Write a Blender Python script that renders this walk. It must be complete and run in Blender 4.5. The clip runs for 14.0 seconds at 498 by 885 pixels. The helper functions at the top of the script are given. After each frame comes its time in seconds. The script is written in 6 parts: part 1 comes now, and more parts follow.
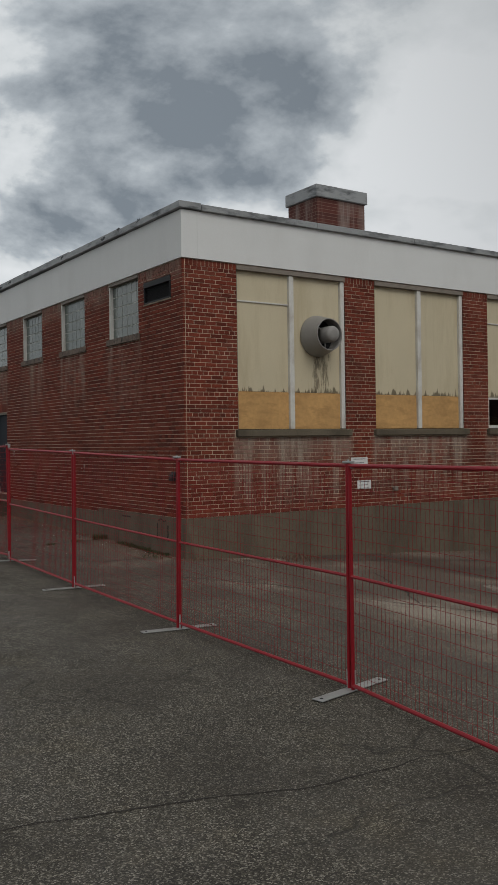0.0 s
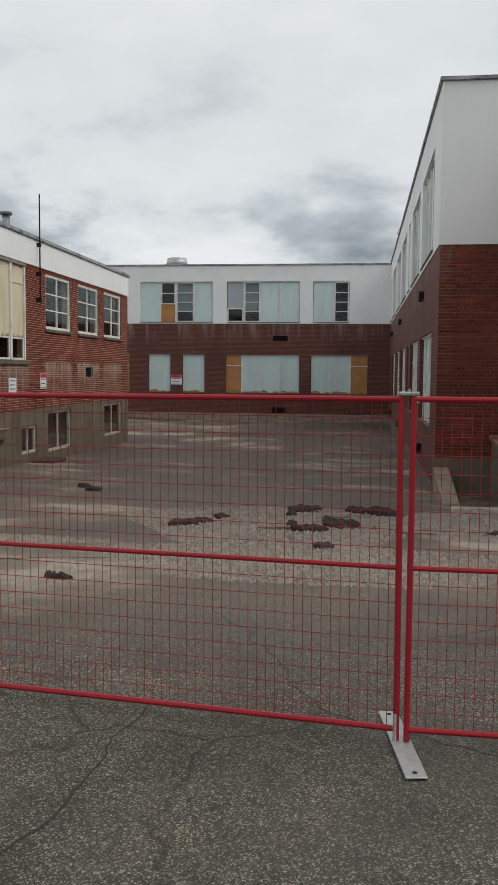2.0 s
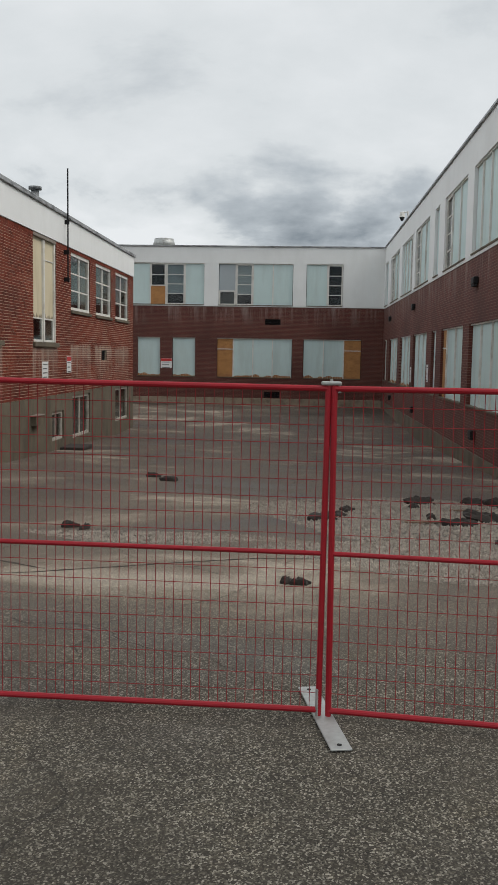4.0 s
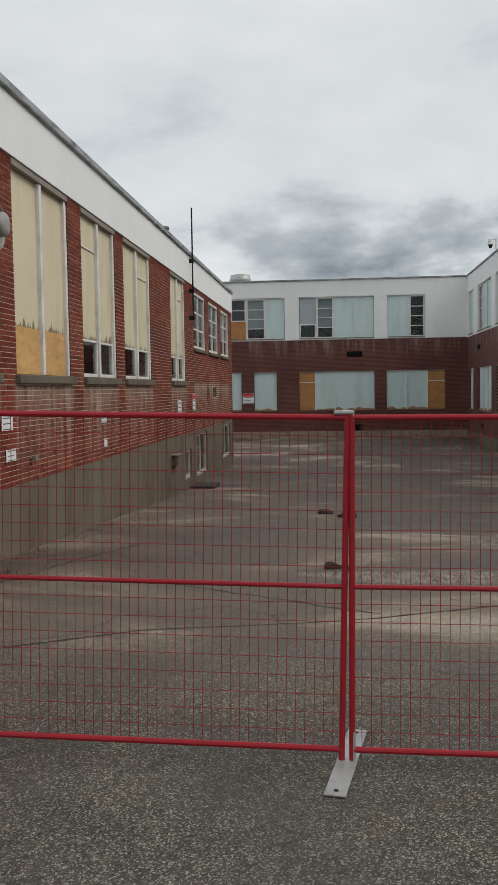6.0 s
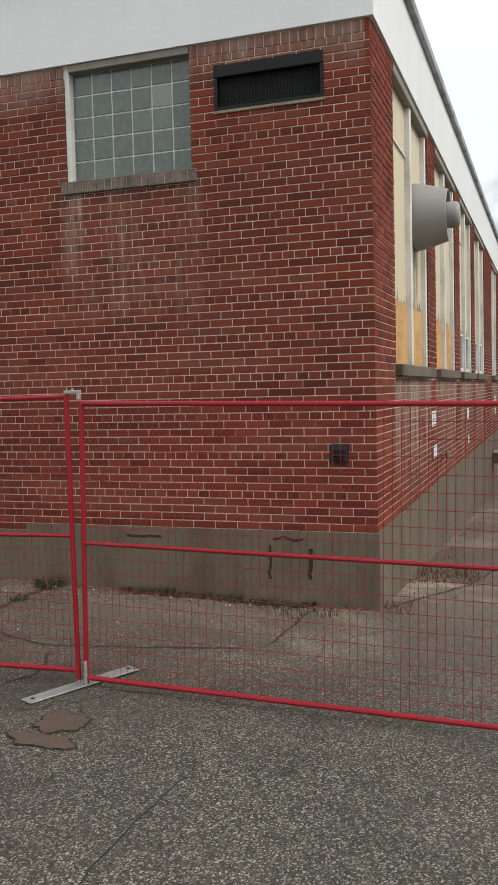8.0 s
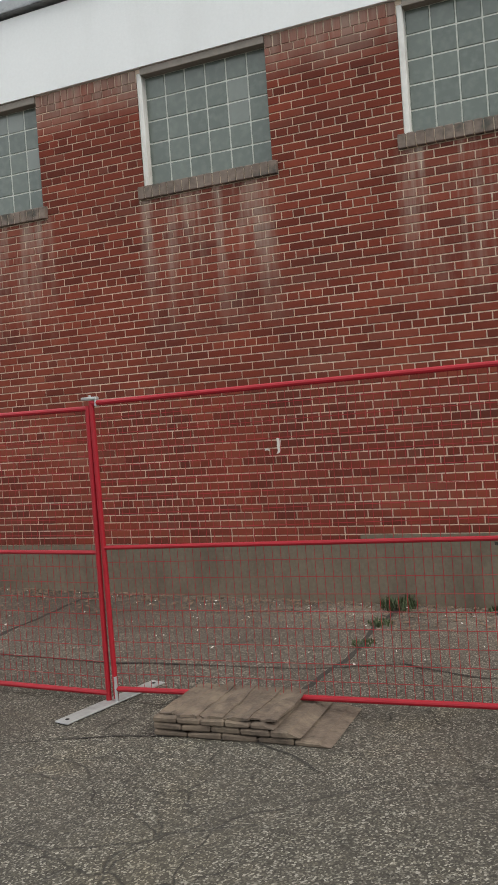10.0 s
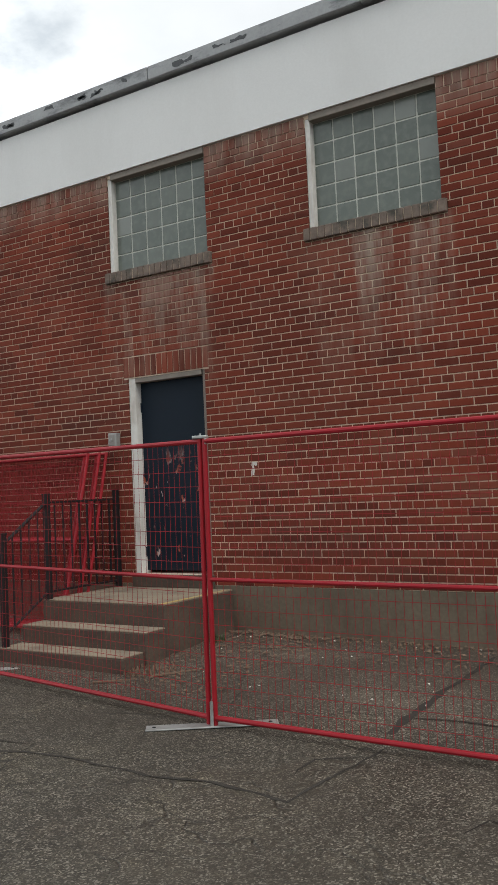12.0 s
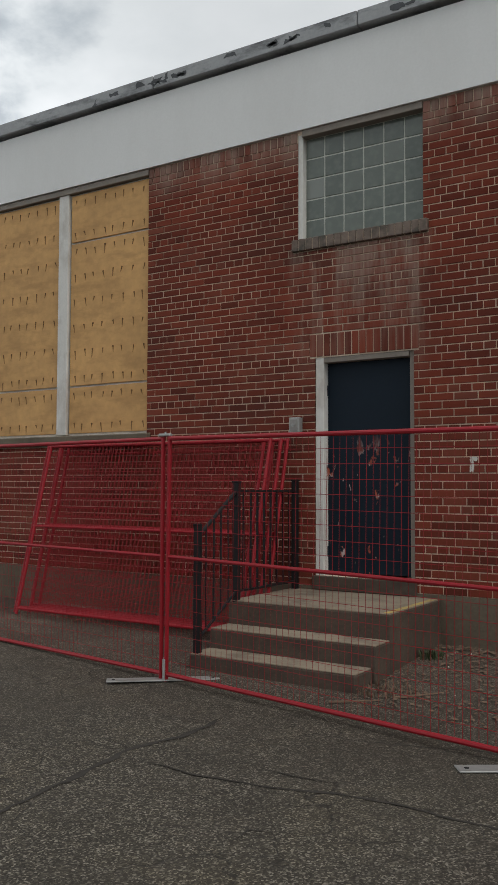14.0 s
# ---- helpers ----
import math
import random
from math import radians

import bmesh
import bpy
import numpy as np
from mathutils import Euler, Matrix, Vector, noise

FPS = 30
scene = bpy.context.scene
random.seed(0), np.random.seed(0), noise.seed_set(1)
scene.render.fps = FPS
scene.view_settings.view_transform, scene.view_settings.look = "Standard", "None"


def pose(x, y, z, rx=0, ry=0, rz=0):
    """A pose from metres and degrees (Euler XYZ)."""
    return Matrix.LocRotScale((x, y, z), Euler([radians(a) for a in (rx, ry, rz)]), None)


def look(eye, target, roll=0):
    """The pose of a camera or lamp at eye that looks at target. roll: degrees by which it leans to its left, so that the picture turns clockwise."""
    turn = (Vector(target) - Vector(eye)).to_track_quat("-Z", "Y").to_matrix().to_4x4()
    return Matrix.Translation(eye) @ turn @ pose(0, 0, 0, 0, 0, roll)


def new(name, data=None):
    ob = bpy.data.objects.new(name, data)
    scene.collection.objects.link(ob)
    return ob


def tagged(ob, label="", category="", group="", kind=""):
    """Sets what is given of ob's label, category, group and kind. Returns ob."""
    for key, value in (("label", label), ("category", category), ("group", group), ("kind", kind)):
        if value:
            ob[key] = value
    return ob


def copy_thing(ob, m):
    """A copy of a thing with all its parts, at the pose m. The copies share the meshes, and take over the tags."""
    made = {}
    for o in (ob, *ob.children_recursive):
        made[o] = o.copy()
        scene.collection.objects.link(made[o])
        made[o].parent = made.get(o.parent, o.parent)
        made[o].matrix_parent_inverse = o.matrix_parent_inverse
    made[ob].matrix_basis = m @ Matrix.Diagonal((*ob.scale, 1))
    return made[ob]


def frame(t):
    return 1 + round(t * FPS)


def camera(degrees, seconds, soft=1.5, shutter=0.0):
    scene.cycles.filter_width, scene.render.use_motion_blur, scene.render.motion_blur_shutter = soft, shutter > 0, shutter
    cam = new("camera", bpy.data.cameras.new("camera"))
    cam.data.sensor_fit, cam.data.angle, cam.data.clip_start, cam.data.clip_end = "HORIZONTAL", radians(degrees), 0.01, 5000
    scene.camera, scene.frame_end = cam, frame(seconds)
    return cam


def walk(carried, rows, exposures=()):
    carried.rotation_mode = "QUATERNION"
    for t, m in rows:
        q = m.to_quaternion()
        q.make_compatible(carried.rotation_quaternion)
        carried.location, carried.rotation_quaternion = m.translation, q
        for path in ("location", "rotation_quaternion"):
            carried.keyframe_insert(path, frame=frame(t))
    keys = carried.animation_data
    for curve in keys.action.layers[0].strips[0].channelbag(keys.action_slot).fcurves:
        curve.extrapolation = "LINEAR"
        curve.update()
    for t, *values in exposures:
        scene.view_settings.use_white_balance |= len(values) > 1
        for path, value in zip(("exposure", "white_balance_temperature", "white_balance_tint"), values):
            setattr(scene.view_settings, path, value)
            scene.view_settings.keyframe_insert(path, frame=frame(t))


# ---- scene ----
cam = camera(31.7, 14.0)
PATH = [
    (0, (12.461, -7.036, 1.238), (10.796, -5.928, 1.237), -0.8),
    (0.5, (11.782, -7.231, 1.197), (11.039, -5.375, 1.132), -0.50),
    (1, (11.009, -7.318, 1.208), (10.645, -5.355, 1.097), -0.30),
    (1.5, (10.391, -7.460, 1.198), (10.247, -5.471, 1.049), -1.01),
    (2, (9.711, -7.503, 1.193), (9.461, -5.525, 1.031), 0.50),
    (2.2, (9.430, -7.475, 1.195), (9.134, -5.504, 1.031), 0.73),
    (4.5, (6.203, -7.088, 1.221), (6.124, -5.1, 1.019), 0.6),
    (5, (5.502, -7.079, 1.243), (5.398, -5.089, 1.074), -0.7),
    (5.5, (4.805, -7.062, 1.229), (4.611, -5.076, 1.099), -0.6),
    (6, (4.132, -7.015, 1.215), (3.937, -5.028, 1.093), -0.9),
    (6.5, (3.404, -7.086, 1.219), (3.076, -5.118, 1.078), -1.1),
    (7, (2.634, -7.164, 1.214), (2.06, -5.254, 1.072), -1.6),
    (7.5, (1.969, -7.29, 1.211), (1.286, -5.414, 1.095), -1.9),
    (8, (1.392, -7.306, 1.236), (0.739, -5.419, 1.117), -1.4),
    (8.2, (1.130, -7.290, 1.220), (0.515, -5.391, 1.102), -1.04),
    (10.3, (-1.656, -6.928, 1.006), (-2.498, -5.115, 0.962), -4.0),
    (10.5, (-1.929, -6.872, 0.989), (-2.775, -5.06, 0.954), -3.5),
    (11, (-2.617, -6.841, 0.941), (-3.576, -5.086, 0.933), -3.6),
    (11.5, (-3.286, -6.961, 0.881), (-4.369, -5.281, 0.969), -3.4),
    (12, (-3.931, -7.016, 0.859), (-5.008, -5.334, 0.963), -2.6),
    (12.5, (-4.445, -7.069, 0.873), (-5.456, -5.349, 1.016), -2.2),
    (13, (-4.936, -7.123, 0.888), (-5.964, -5.418, 1.077), -1.2),
    (13.5, (-5.409, -7.151, 0.868), (-6.438, -5.442, 1.014), -0.6),
    (14, (-5.961, -7.208, 0.854), (-7.046, -5.531, 0.953), 0.2),
]
EXPOSURES = [(0, -0.97), (0.3, -0.64), (0.5, -0.45), (0.7, -0.24), (1.5, -0.2), (5, -0.2), (6.5, -0.33), (7, -0.38), (7.5, 0.02), (8, 0.27), (8.2, 0.35), (10.3, 0.56), (11, 0.47), (11.5, 0.38), (12.0, 0.12), (12.5, 0.1), (13, -0.18), (13.5, -0.42), (14, -0.36)]
walk(cam, [(t, look(eye, target, roll)) for t, eye, target, roll in PATH], EXPOSURES)

# ---- light ----
world = bpy.data.worlds.new("overcast_sky")
scene.world = world
world.use_nodes = True


def node(nt, kind, **vals):
    n = nt.nodes.new(kind)
    for k, v in vals.items():
        if k in n.inputs:
            n.inputs[k].default_value = v
    return n


def ramp(nt, fac, stops):
    n = nt.nodes.new("ShaderNodeValToRGB")
    el = n.color_ramp.elements
    while len(el) < len(stops):
        el.new(0.5)
    for e, (p, c) in zip(el, stops):
        e.position = p
        e.color = (*c, 1) if len(c) == 3 else c
    nt.links.new(fac, n.inputs[0])
    return n.outputs[0]


def mixc(nt, fac, a, b, mode="MIX"):
    n = nt.nodes.new("ShaderNodeMix")
    n.data_type = "RGBA"
    n.blend_type = mode
    for s, v in ((n.inputs[0], fac), (n.inputs[6], a), (n.inputs[7], b)):
        if hasattr(v, "is_linked"):
            nt.links.new(v, s)
        elif isinstance(v, (int, float)):
            s.default_value = v
        else:
            s.default_value = (*v, 1)
    return n.outputs[2]


def maths(nt, op, a, b=0.0, clamp=False):
    n = nt.nodes.new("ShaderNodeMath")
    n.operation = op
    n.use_clamp = clamp
    for s, v in ((n.inputs[0], a), (n.inputs[1], b)):
        if hasattr(v, "is_linked"):
            nt.links.new(v, s)
        else:
            s.default_value = v
    return n.outputs[0]


SUN_ELEVATION, SUN_ROTATION = radians(46), radians(98)
wt = world.node_tree
wt.nodes.clear()
sky = wt.nodes.new("ShaderNodeTexSky")
sky.sky_type = "NISHITA"
sky.sun_disc = False
sky.sun_elevation, sky.sun_rotation = SUN_ELEVATION, SUN_ROTATION
tc = wt.nodes.new("ShaderNodeTexCoord")
sep = wt.nodes.new("ShaderNodeSeparateXYZ")
wt.links.new(tc.outputs["Generated"], sep.inputs[0])
# clouds are laid out on a flat layer above the ground
up = maths(wt, "ADD", maths(wt, "MAXIMUM", sep.outputs[2], 0.0), 0.30)
com = wt.nodes.new("ShaderNodeCombineXYZ")
wt.links.new(maths(wt, "DIVIDE", sep.outputs[0], up), com.inputs[0])
wt.links.new(maths(wt, "DIVIDE", sep.outputs[1], up), com.inputs[1])
com.inputs[2].default_value = 9.2
big = node(wt, "ShaderNodeTexNoise", Scale=1.55, Detail=9.0, Roughness=0.56, Distortion=0.15)
wt.links.new(com.outputs[0], big.inputs["Vector"])
# the weather thickens towards the west and low over the horizon
west = wt.nodes.new("ShaderNodeMapRange")
west.interpolation_type = "SMOOTHSTEP"
wt.links.new(sep.outputs[0], west.inputs[0])
west.inputs[1].default_value, west.inputs[2].default_value, west.inputs[3].default_value, west.inputs[4].default_value = -0.45, -0.85, 0.0, 1.0
low = wt.nodes.new("ShaderNodeMapRange")
wt.links.new(sep.outputs[2], low.inputs[0])
low.inputs[1].default_value, low.inputs[2].default_value, low.inputs[3].default_value, low.inputs[4].default_value = 0.24, 0.10, 0.0, 1.0
low_north = maths(wt, "MULTIPLY", low.outputs[0], maths(wt, "SUBTRACT", 1.0, west.outputs[0]))
swing = maths(wt, "ADD", 0.75, maths(wt, "ADD", maths(wt, "MULTIPLY", west.outputs[0], 2.3), maths(wt, "MULTIPLY", low_north, 1.5)))
lift = maths(wt, "ADD", 0.43, maths(wt, "ADD", maths(wt, "MULTIPLY", west.outputs[0], 0.015), maths(wt, "MULTIPLY", low_north, 0.08)))
thick = maths(wt, "ADD", lift, maths(wt, "MULTIPLY", maths(wt, "SUBTRACT", big.outputs[0], 0.5), swing))
cloud = ramp(wt, thick, [(0.34, (0.97, 1.0, 1.02)), (0.50, (0.83, 0.87, 0.89)), (0.60, (0.55, 0.60, 0.64)), (0.80, (0.25, 0.29, 0.33))])
sky_dim = mixc(wt, 1.0, sky.outputs[0], (0.10, 0.10, 0.10), "MULTIPLY")
# sunlit cloud edges stand brighter in the west
sunlit = wt.nodes.new("ShaderNodeVectorMath")
sunlit.operation = "SCALE"
wt.links.new(cloud, sunlit.inputs[0])
wt.links.new(maths(wt, "ADD", 1.0, maths(wt, "MULTIPLY", west.outputs[0], 0.6)), sunlit.inputs["Scale"])
col = mixc(wt, 0.94, sky_dim, sunlit.outputs[0])
bg = wt.nodes.new("ShaderNodeBackground")
bg.inputs[1].default_value = 1.0
wt.links.new(col, bg.inputs[0])
out = wt.nodes.new("ShaderNodeOutputWorld")
wt.links.new(bg.outputs[0], out.inputs[0])

sun = new("sun", bpy.data.lights.new("sun", "SUN"))
sun.data.energy, sun.data.angle, sun.data.color = 1.85, radians(40), (1.0, 0.96, 0.90)
sun.matrix_world = look((0, 0, 30), (-10 * math.sin(SUN_ROTATION), -10 * math.cos(SUN_ROTATION), 30 - 10 * math.tan(SUN_ELEVATION)))


# ---- materials ----
def material(name, base, rough=0.8, metal=0.0, vary=0.15, scale=3.0, fine=40.0, bump=0.2, bump_scale=60.0, spec=0.5, dirt=None, dirt_amount=0.0, dirt_scale=(0.6, 0.6, 0.6)):
    """A surface with colour variation at two scales, fine relief and optional dirt patches."""
    m = bpy.data.materials.new(name)
    m.use_nodes = True
    nt = m.node_tree
    b = nt.nodes["Principled BSDF"]
    geo = nt.nodes.new("ShaderNodeNewGeometry")
    pos = geo.outputs["Position"]
    n1 = node(nt, "ShaderNodeTexNoise", Scale=scale, Detail=4.0, Roughness=0.6)
    n2 = node(nt, "ShaderNodeTexNoise", Scale=fine, Detail=3.0)
    for n in (n1, n2):
        nt.links.new(pos, n.inputs["Vector"])
    dark = tuple(c * (1 - vary) for c in base)
    lite = tuple(min(1, c * (1 + vary)) for c in base)
    c = ramp(nt, maths(nt, "ADD", maths(nt, "MULTIPLY", n1.outputs[0], 0.6), maths(nt, "MULTIPLY", n2.outputs[0], 0.4)), [(0.3, dark), (0.7, lite)])
    if dirt:
        mp = nt.nodes.new("ShaderNodeMapping")
        mp.inputs["Scale"].default_value = dirt_scale
        nt.links.new(pos, mp.inputs[0])
        n3 = node(nt, "ShaderNodeTexNoise", Scale=1.0, Detail=6.0, Roughness=0.65)
        nt.links.new(mp.outputs[0], n3.inputs["Vector"])
        c = mixc(nt, maths(nt, "MULTIPLY", ramp(nt, n3.outputs[0], [(0.48, (0, 0, 0)), (0.66, (1, 1, 1))]), dirt_amount), c, dirt)
    nt.links.new(c, b.inputs["Base Color"])
    b.inputs["Roughness"].default_value = rough
    b.inputs["Metallic"].default_value = metal
    b.inputs["Specular IOR Level"].default_value = spec
    if bump:
        n4 = node(nt, "ShaderNodeTexNoise", Scale=bump_scale, Detail=3.0)
        nt.links.new(pos, n4.inputs["Vector"])
        bp = node(nt, "ShaderNodeBump", Strength=bump, Distance=0.01)
        nt.links.new(n4.outputs[0], bp.inputs["Height"])
        nt.links.new(bp.outputs[0], b.inputs["Normal"])
    return m


def window_mask(nt, u, w, spans, z_hi, z_lo, soft=0.25):
    """1 below each of the spans along u, fading with depth from z_hi down to z_lo."""
    total = None
    for a, c in spans:
        g = nt.nodes.new("ShaderNodeMapRange")
        g.interpolation_type = "SMOOTHSTEP"
        nt.links.new(maths(nt, "ABSOLUTE", maths(nt, "SUBTRACT", u, (a + c) / 2)), g.inputs[0])
        g.inputs[1].default_value, g.inputs[2].default_value = (c - a) / 2 + 0.08, (c - a) / 2 - 0.1
        g.inputs[3].default_value, g.inputs[4].default_value = 0, 1
        total = g.outputs[0] if total is None else maths(nt, "MAXIMUM", total, g.outputs[0])
    d = nt.nodes.new("ShaderNodeMapRange")
    nt.links.new(w, d.inputs[0])
    d.inputs[1].default_value, d.inputs[2].default_value = z_lo, z_hi
    d.inputs[3].default_value, d.inputs[4].default_value = 0, 1
    top = maths(nt, "LESS_THAN", w, z_hi)
    return maths(nt, "MULTIPLY", maths(nt, "MULTIPLY", total, d.outputs[0]), top)


FRONT_SILLS = [(-2.91, -1.56), (-5.32, -3.96), (-7.71, -6.35), (-10.13, -8.76)]
SIDE_SILLS = [(0.97, 3.55), (4.05, 6.68), (7.2, 9.6), (10.1, 12.8), (15.1, 17.4), (18.8, 21.3), (21.9, 24.5), (25.0, 27.5)]


def brick_material(name, source, strength=1.0):
    """Red fired brick, every piece with its own shade; lime streaks under the sills."""
    m = bpy.data.materials.new(name)
    m.use_nodes = True
    nt = m.node_tree
    b = nt.nodes["Principled BSDF"]
    geo = nt.nodes.new("ShaderNodeNewGeometry")
    pos = geo.outputs["Position"]
    if source == "object":
        rnd = nt.nodes.new("ShaderNodeObjectInfo").outputs["Random"]
    else:
        rnd = geo.outputs["Random Per Island"]
    c = ramp(nt, rnd, [(0.0, (0.105, 0.023, 0.014)), (0.25, (0.150, 0.030, 0.017)), (0.55, (0.180, 0.036, 0.020)), (0.85, (0.215, 0.047, 0.026)), (1.0, (0.165, 0.050, 0.033))])
    n1 = node(nt, "ShaderNodeTexNoise", Scale=0.7, Detail=4.0)
    n2 = node(nt, "ShaderNodeTexNoise", Scale=70.0, Detail=3.0)
    for n in (n1, n2):
        nt.links.new(pos, n.inputs["Vector"])
    c = mixc(nt, ramp(nt, n1.outputs[0], [(0.42, (0, 0, 0)), (0.68, (0.4, 0.4, 0.4))]), c, (0.075, 0.023, 0.016))
    c = mixc(nt, ramp(nt, n2.outputs[0], [(0.55, (0, 0, 0)), (0.8, (0.25, 0.25, 0.25))]), c, (0.22, 0.085, 0.055))
    # courses fired from different batches, some darker, some faded
    lay = nt.nodes.new("ShaderNodeMapping")
    lay.inputs["Scale"].default_value = (0.35, 0.35, 1.9)
    nt.links.new(pos, lay.inputs[0])
    n5 = node(nt, "ShaderNodeTexNoise", Scale=1.0, Detail=5.0, Roughness=0.6)
    nt.links.new(lay.outputs[0], n5.inputs["Vector"])
    c = mixc(nt, ramp(nt, n5.outputs[0], [(0.52, (0, 0, 0)), (0.68, (0.5, 0.5, 0.5))]), c, (0.070, 0.027, 0.020))
    c = mixc(nt, ramp(nt, n5.outputs[0], [(0.32, (0.5, 0.5, 0.5)), (0.46, (0, 0, 0))]), c, (0.25, 0.085, 0.055))
    xyz = nt.nodes.new("ShaderNodeSeparateXYZ")
    nt.links.new(pos, xyz.inputs[0])
    x, y, z = xyz.outputs
    streak = nt.nodes.new("ShaderNodeMapping")
    streak.inputs["Scale"].default_value = (5.0, 5.0, 0.45)
    nt.links.new(pos, streak.inputs[0])
    n3 = node(nt, "ShaderNodeTexNoise", Scale=1.0, Detail=5.0, Roughness=0.7)
    nt.links.new(streak.outputs[0], n3.inputs["Vector"])
    on_front = maths(nt, "MULTIPLY", maths(nt, "LESS_THAN", y, 0.05), maths(nt, "LESS_THAN", x, -0.05))
    on_side = maths(nt, "MULTIPLY", maths(nt, "GREATER_THAN", y, 0.05), maths(nt, "LESS_THAN", x, 0.2))
    k = maths(nt, "MULTIPLY", window_mask(nt, x, z, FRONT_SILLS, 3.1, 1.75), on_front)
    low = maths(nt, "MULTIPLY", window_mask(nt, y, z, SIDE_SILLS, 1.43, -0.1), on_side)
    k = maths(nt, "MAXIMUM", k, maths(nt, "MULTIPLY", low, 1.4))
    k = maths(nt, "MULTIPLY", k, ramp(nt, n3.outputs[0], [(0.47, (0.06, 0.06, 0.06)), (0.64, (1, 1, 1))]), True)
    # lime washed over the courses right under the sills and the parapet
    wash = maths(nt, "MULTIPLY", window_mask(nt, y, z, SIDE_SILLS, 1.34, 0.70), on_side)
    rim = maths(nt, "MULTIPLY", window_mask(nt, x, z, [(-19.0, 0.1)], 4.27, 3.85), on_front)
    wash = maths(nt, "MAXIMUM", wash, maths(nt, "MULTIPLY", rim, 0.8))
    wash = maths(nt, "MULTIPLY", wash, ramp(nt, n3.outputs[0], [(0.36, (0.15, 0.15, 0.15)), (0.60, (1, 1, 1))]))
    k = maths(nt, "MAXIMUM", k, wash)
    c = mixc(nt, maths(nt, "MULTIPLY", k, 0.80 * strength), c, (0.37, 0.31, 0.255))
    nt.links.new(c, b.inputs["Base Color"])
    b.inputs["Roughness"].default_value = 0.9
    b.inputs["Specular IOR Level"].default_value = 0.2
    n4 = node(nt, "ShaderNodeTexNoise", Scale=120.0, Detail=3.0)
    nt.links.new(pos, n4.inputs["Vector"])
    bp = node(nt, "ShaderNodeBump", Strength=0.35, Distance=0.006)
    nt.links.new(n4.outputs[0], bp.inputs["Height"])
    nt.links.new(bp.outputs[0], b.inputs["Normal"])
    return m


def far_brick_material(axis):
    """Brickwork seen from afar: courses and shades in the surface. axis: which way the wall runs."""
    m = bpy.data.materials.new("far_brick_" + axis)
    m.use_nodes = True
    nt = m.node_tree
    b = nt.nodes["Principled BSDF"]
    geo = nt.nodes.new("ShaderNodeNewGeometry")
    xyz = nt.nodes.new("ShaderNodeSeparateXYZ")
    nt.links.new(geo.outputs["Position"], xyz.inputs[0])
    cv = nt.nodes.new("ShaderNodeCombineXYZ")
    nt.links.new(xyz.outputs[0 if axis == "x" else 1], cv.inputs[0])
    nt.links.new(xyz.outputs[2], cv.inputs[1])
    bt = node(nt, "ShaderNodeTexBrick", Scale=1.0)
    bt.inputs["Brick Width"].default_value, bt.inputs["Row Height"].default_value, bt.inputs["Mortar Size"].default_value = 0.205, 0.0692, 0.005
    bt.inputs["Color1"].default_value, bt.inputs["Color2"].default_value = (0.085, 0.022, 0.016, 1), (0.125, 0.030, 0.020, 1)
    bt.inputs["Mortar"].default_value = (0.22, 0.13, 0.10, 1)
    nt.links.new(cv.outputs[0], bt.inputs["Vector"])
    n1 = node(nt, "ShaderNodeTexNoise", Scale=0.5, Detail=5.0)
    nt.links.new(geo.outputs["Position"], n1.inputs["Vector"])
    c = mixc(nt, ramp(nt, n1.outputs[0], [(0.4, (0, 0, 0)), (0.7, (0.6, 0.6, 0.6))]), bt.outputs["Color"], (0.06, 0.019, 0.014))
    # lime washed down from the ledge above
    mp = nt.nodes.new("ShaderNodeMapping")
    mp.inputs["Scale"].default_value = (3.0, 3.0, 0.3)
    nt.links.new(geo.outputs["Position"], mp.inputs[0])
    n2 = node(nt, "ShaderNodeTexNoise", Scale=1.0, Detail=5.0, Roughness=0.7)
    nt.links.new(mp.outputs[0], n2.inputs["Vector"])
    g = nt.nodes.new("ShaderNodeMapRange")
    nt.links.new(xyz.outputs[2], g.inputs[0])
    g.inputs[1].default_value, g.inputs[2].default_value = 2.7, 3.8
    k = maths(nt, "MULTIPLY", ramp(nt, n2.outputs[0], [(0.48, (0, 0, 0)), (0.7, (0.7, 0.7, 0.7))]), g.outputs[0])
    c = mixc(nt, k, c, (0.33, 0.27, 0.24))
    nt.links.new(c, b.inputs["Base Color"])
    b.inputs["Roughness"].default_value = 0.85
    bp = node(nt, "ShaderNodeBump", Strength=0.5, Distance=0.008)
    bp.invert = True
    nt.links.new(bt.outputs["Fac"], bp.inputs["Height"])
    nt.links.new(bp.outputs[0], b.inputs["Normal"])
    return m


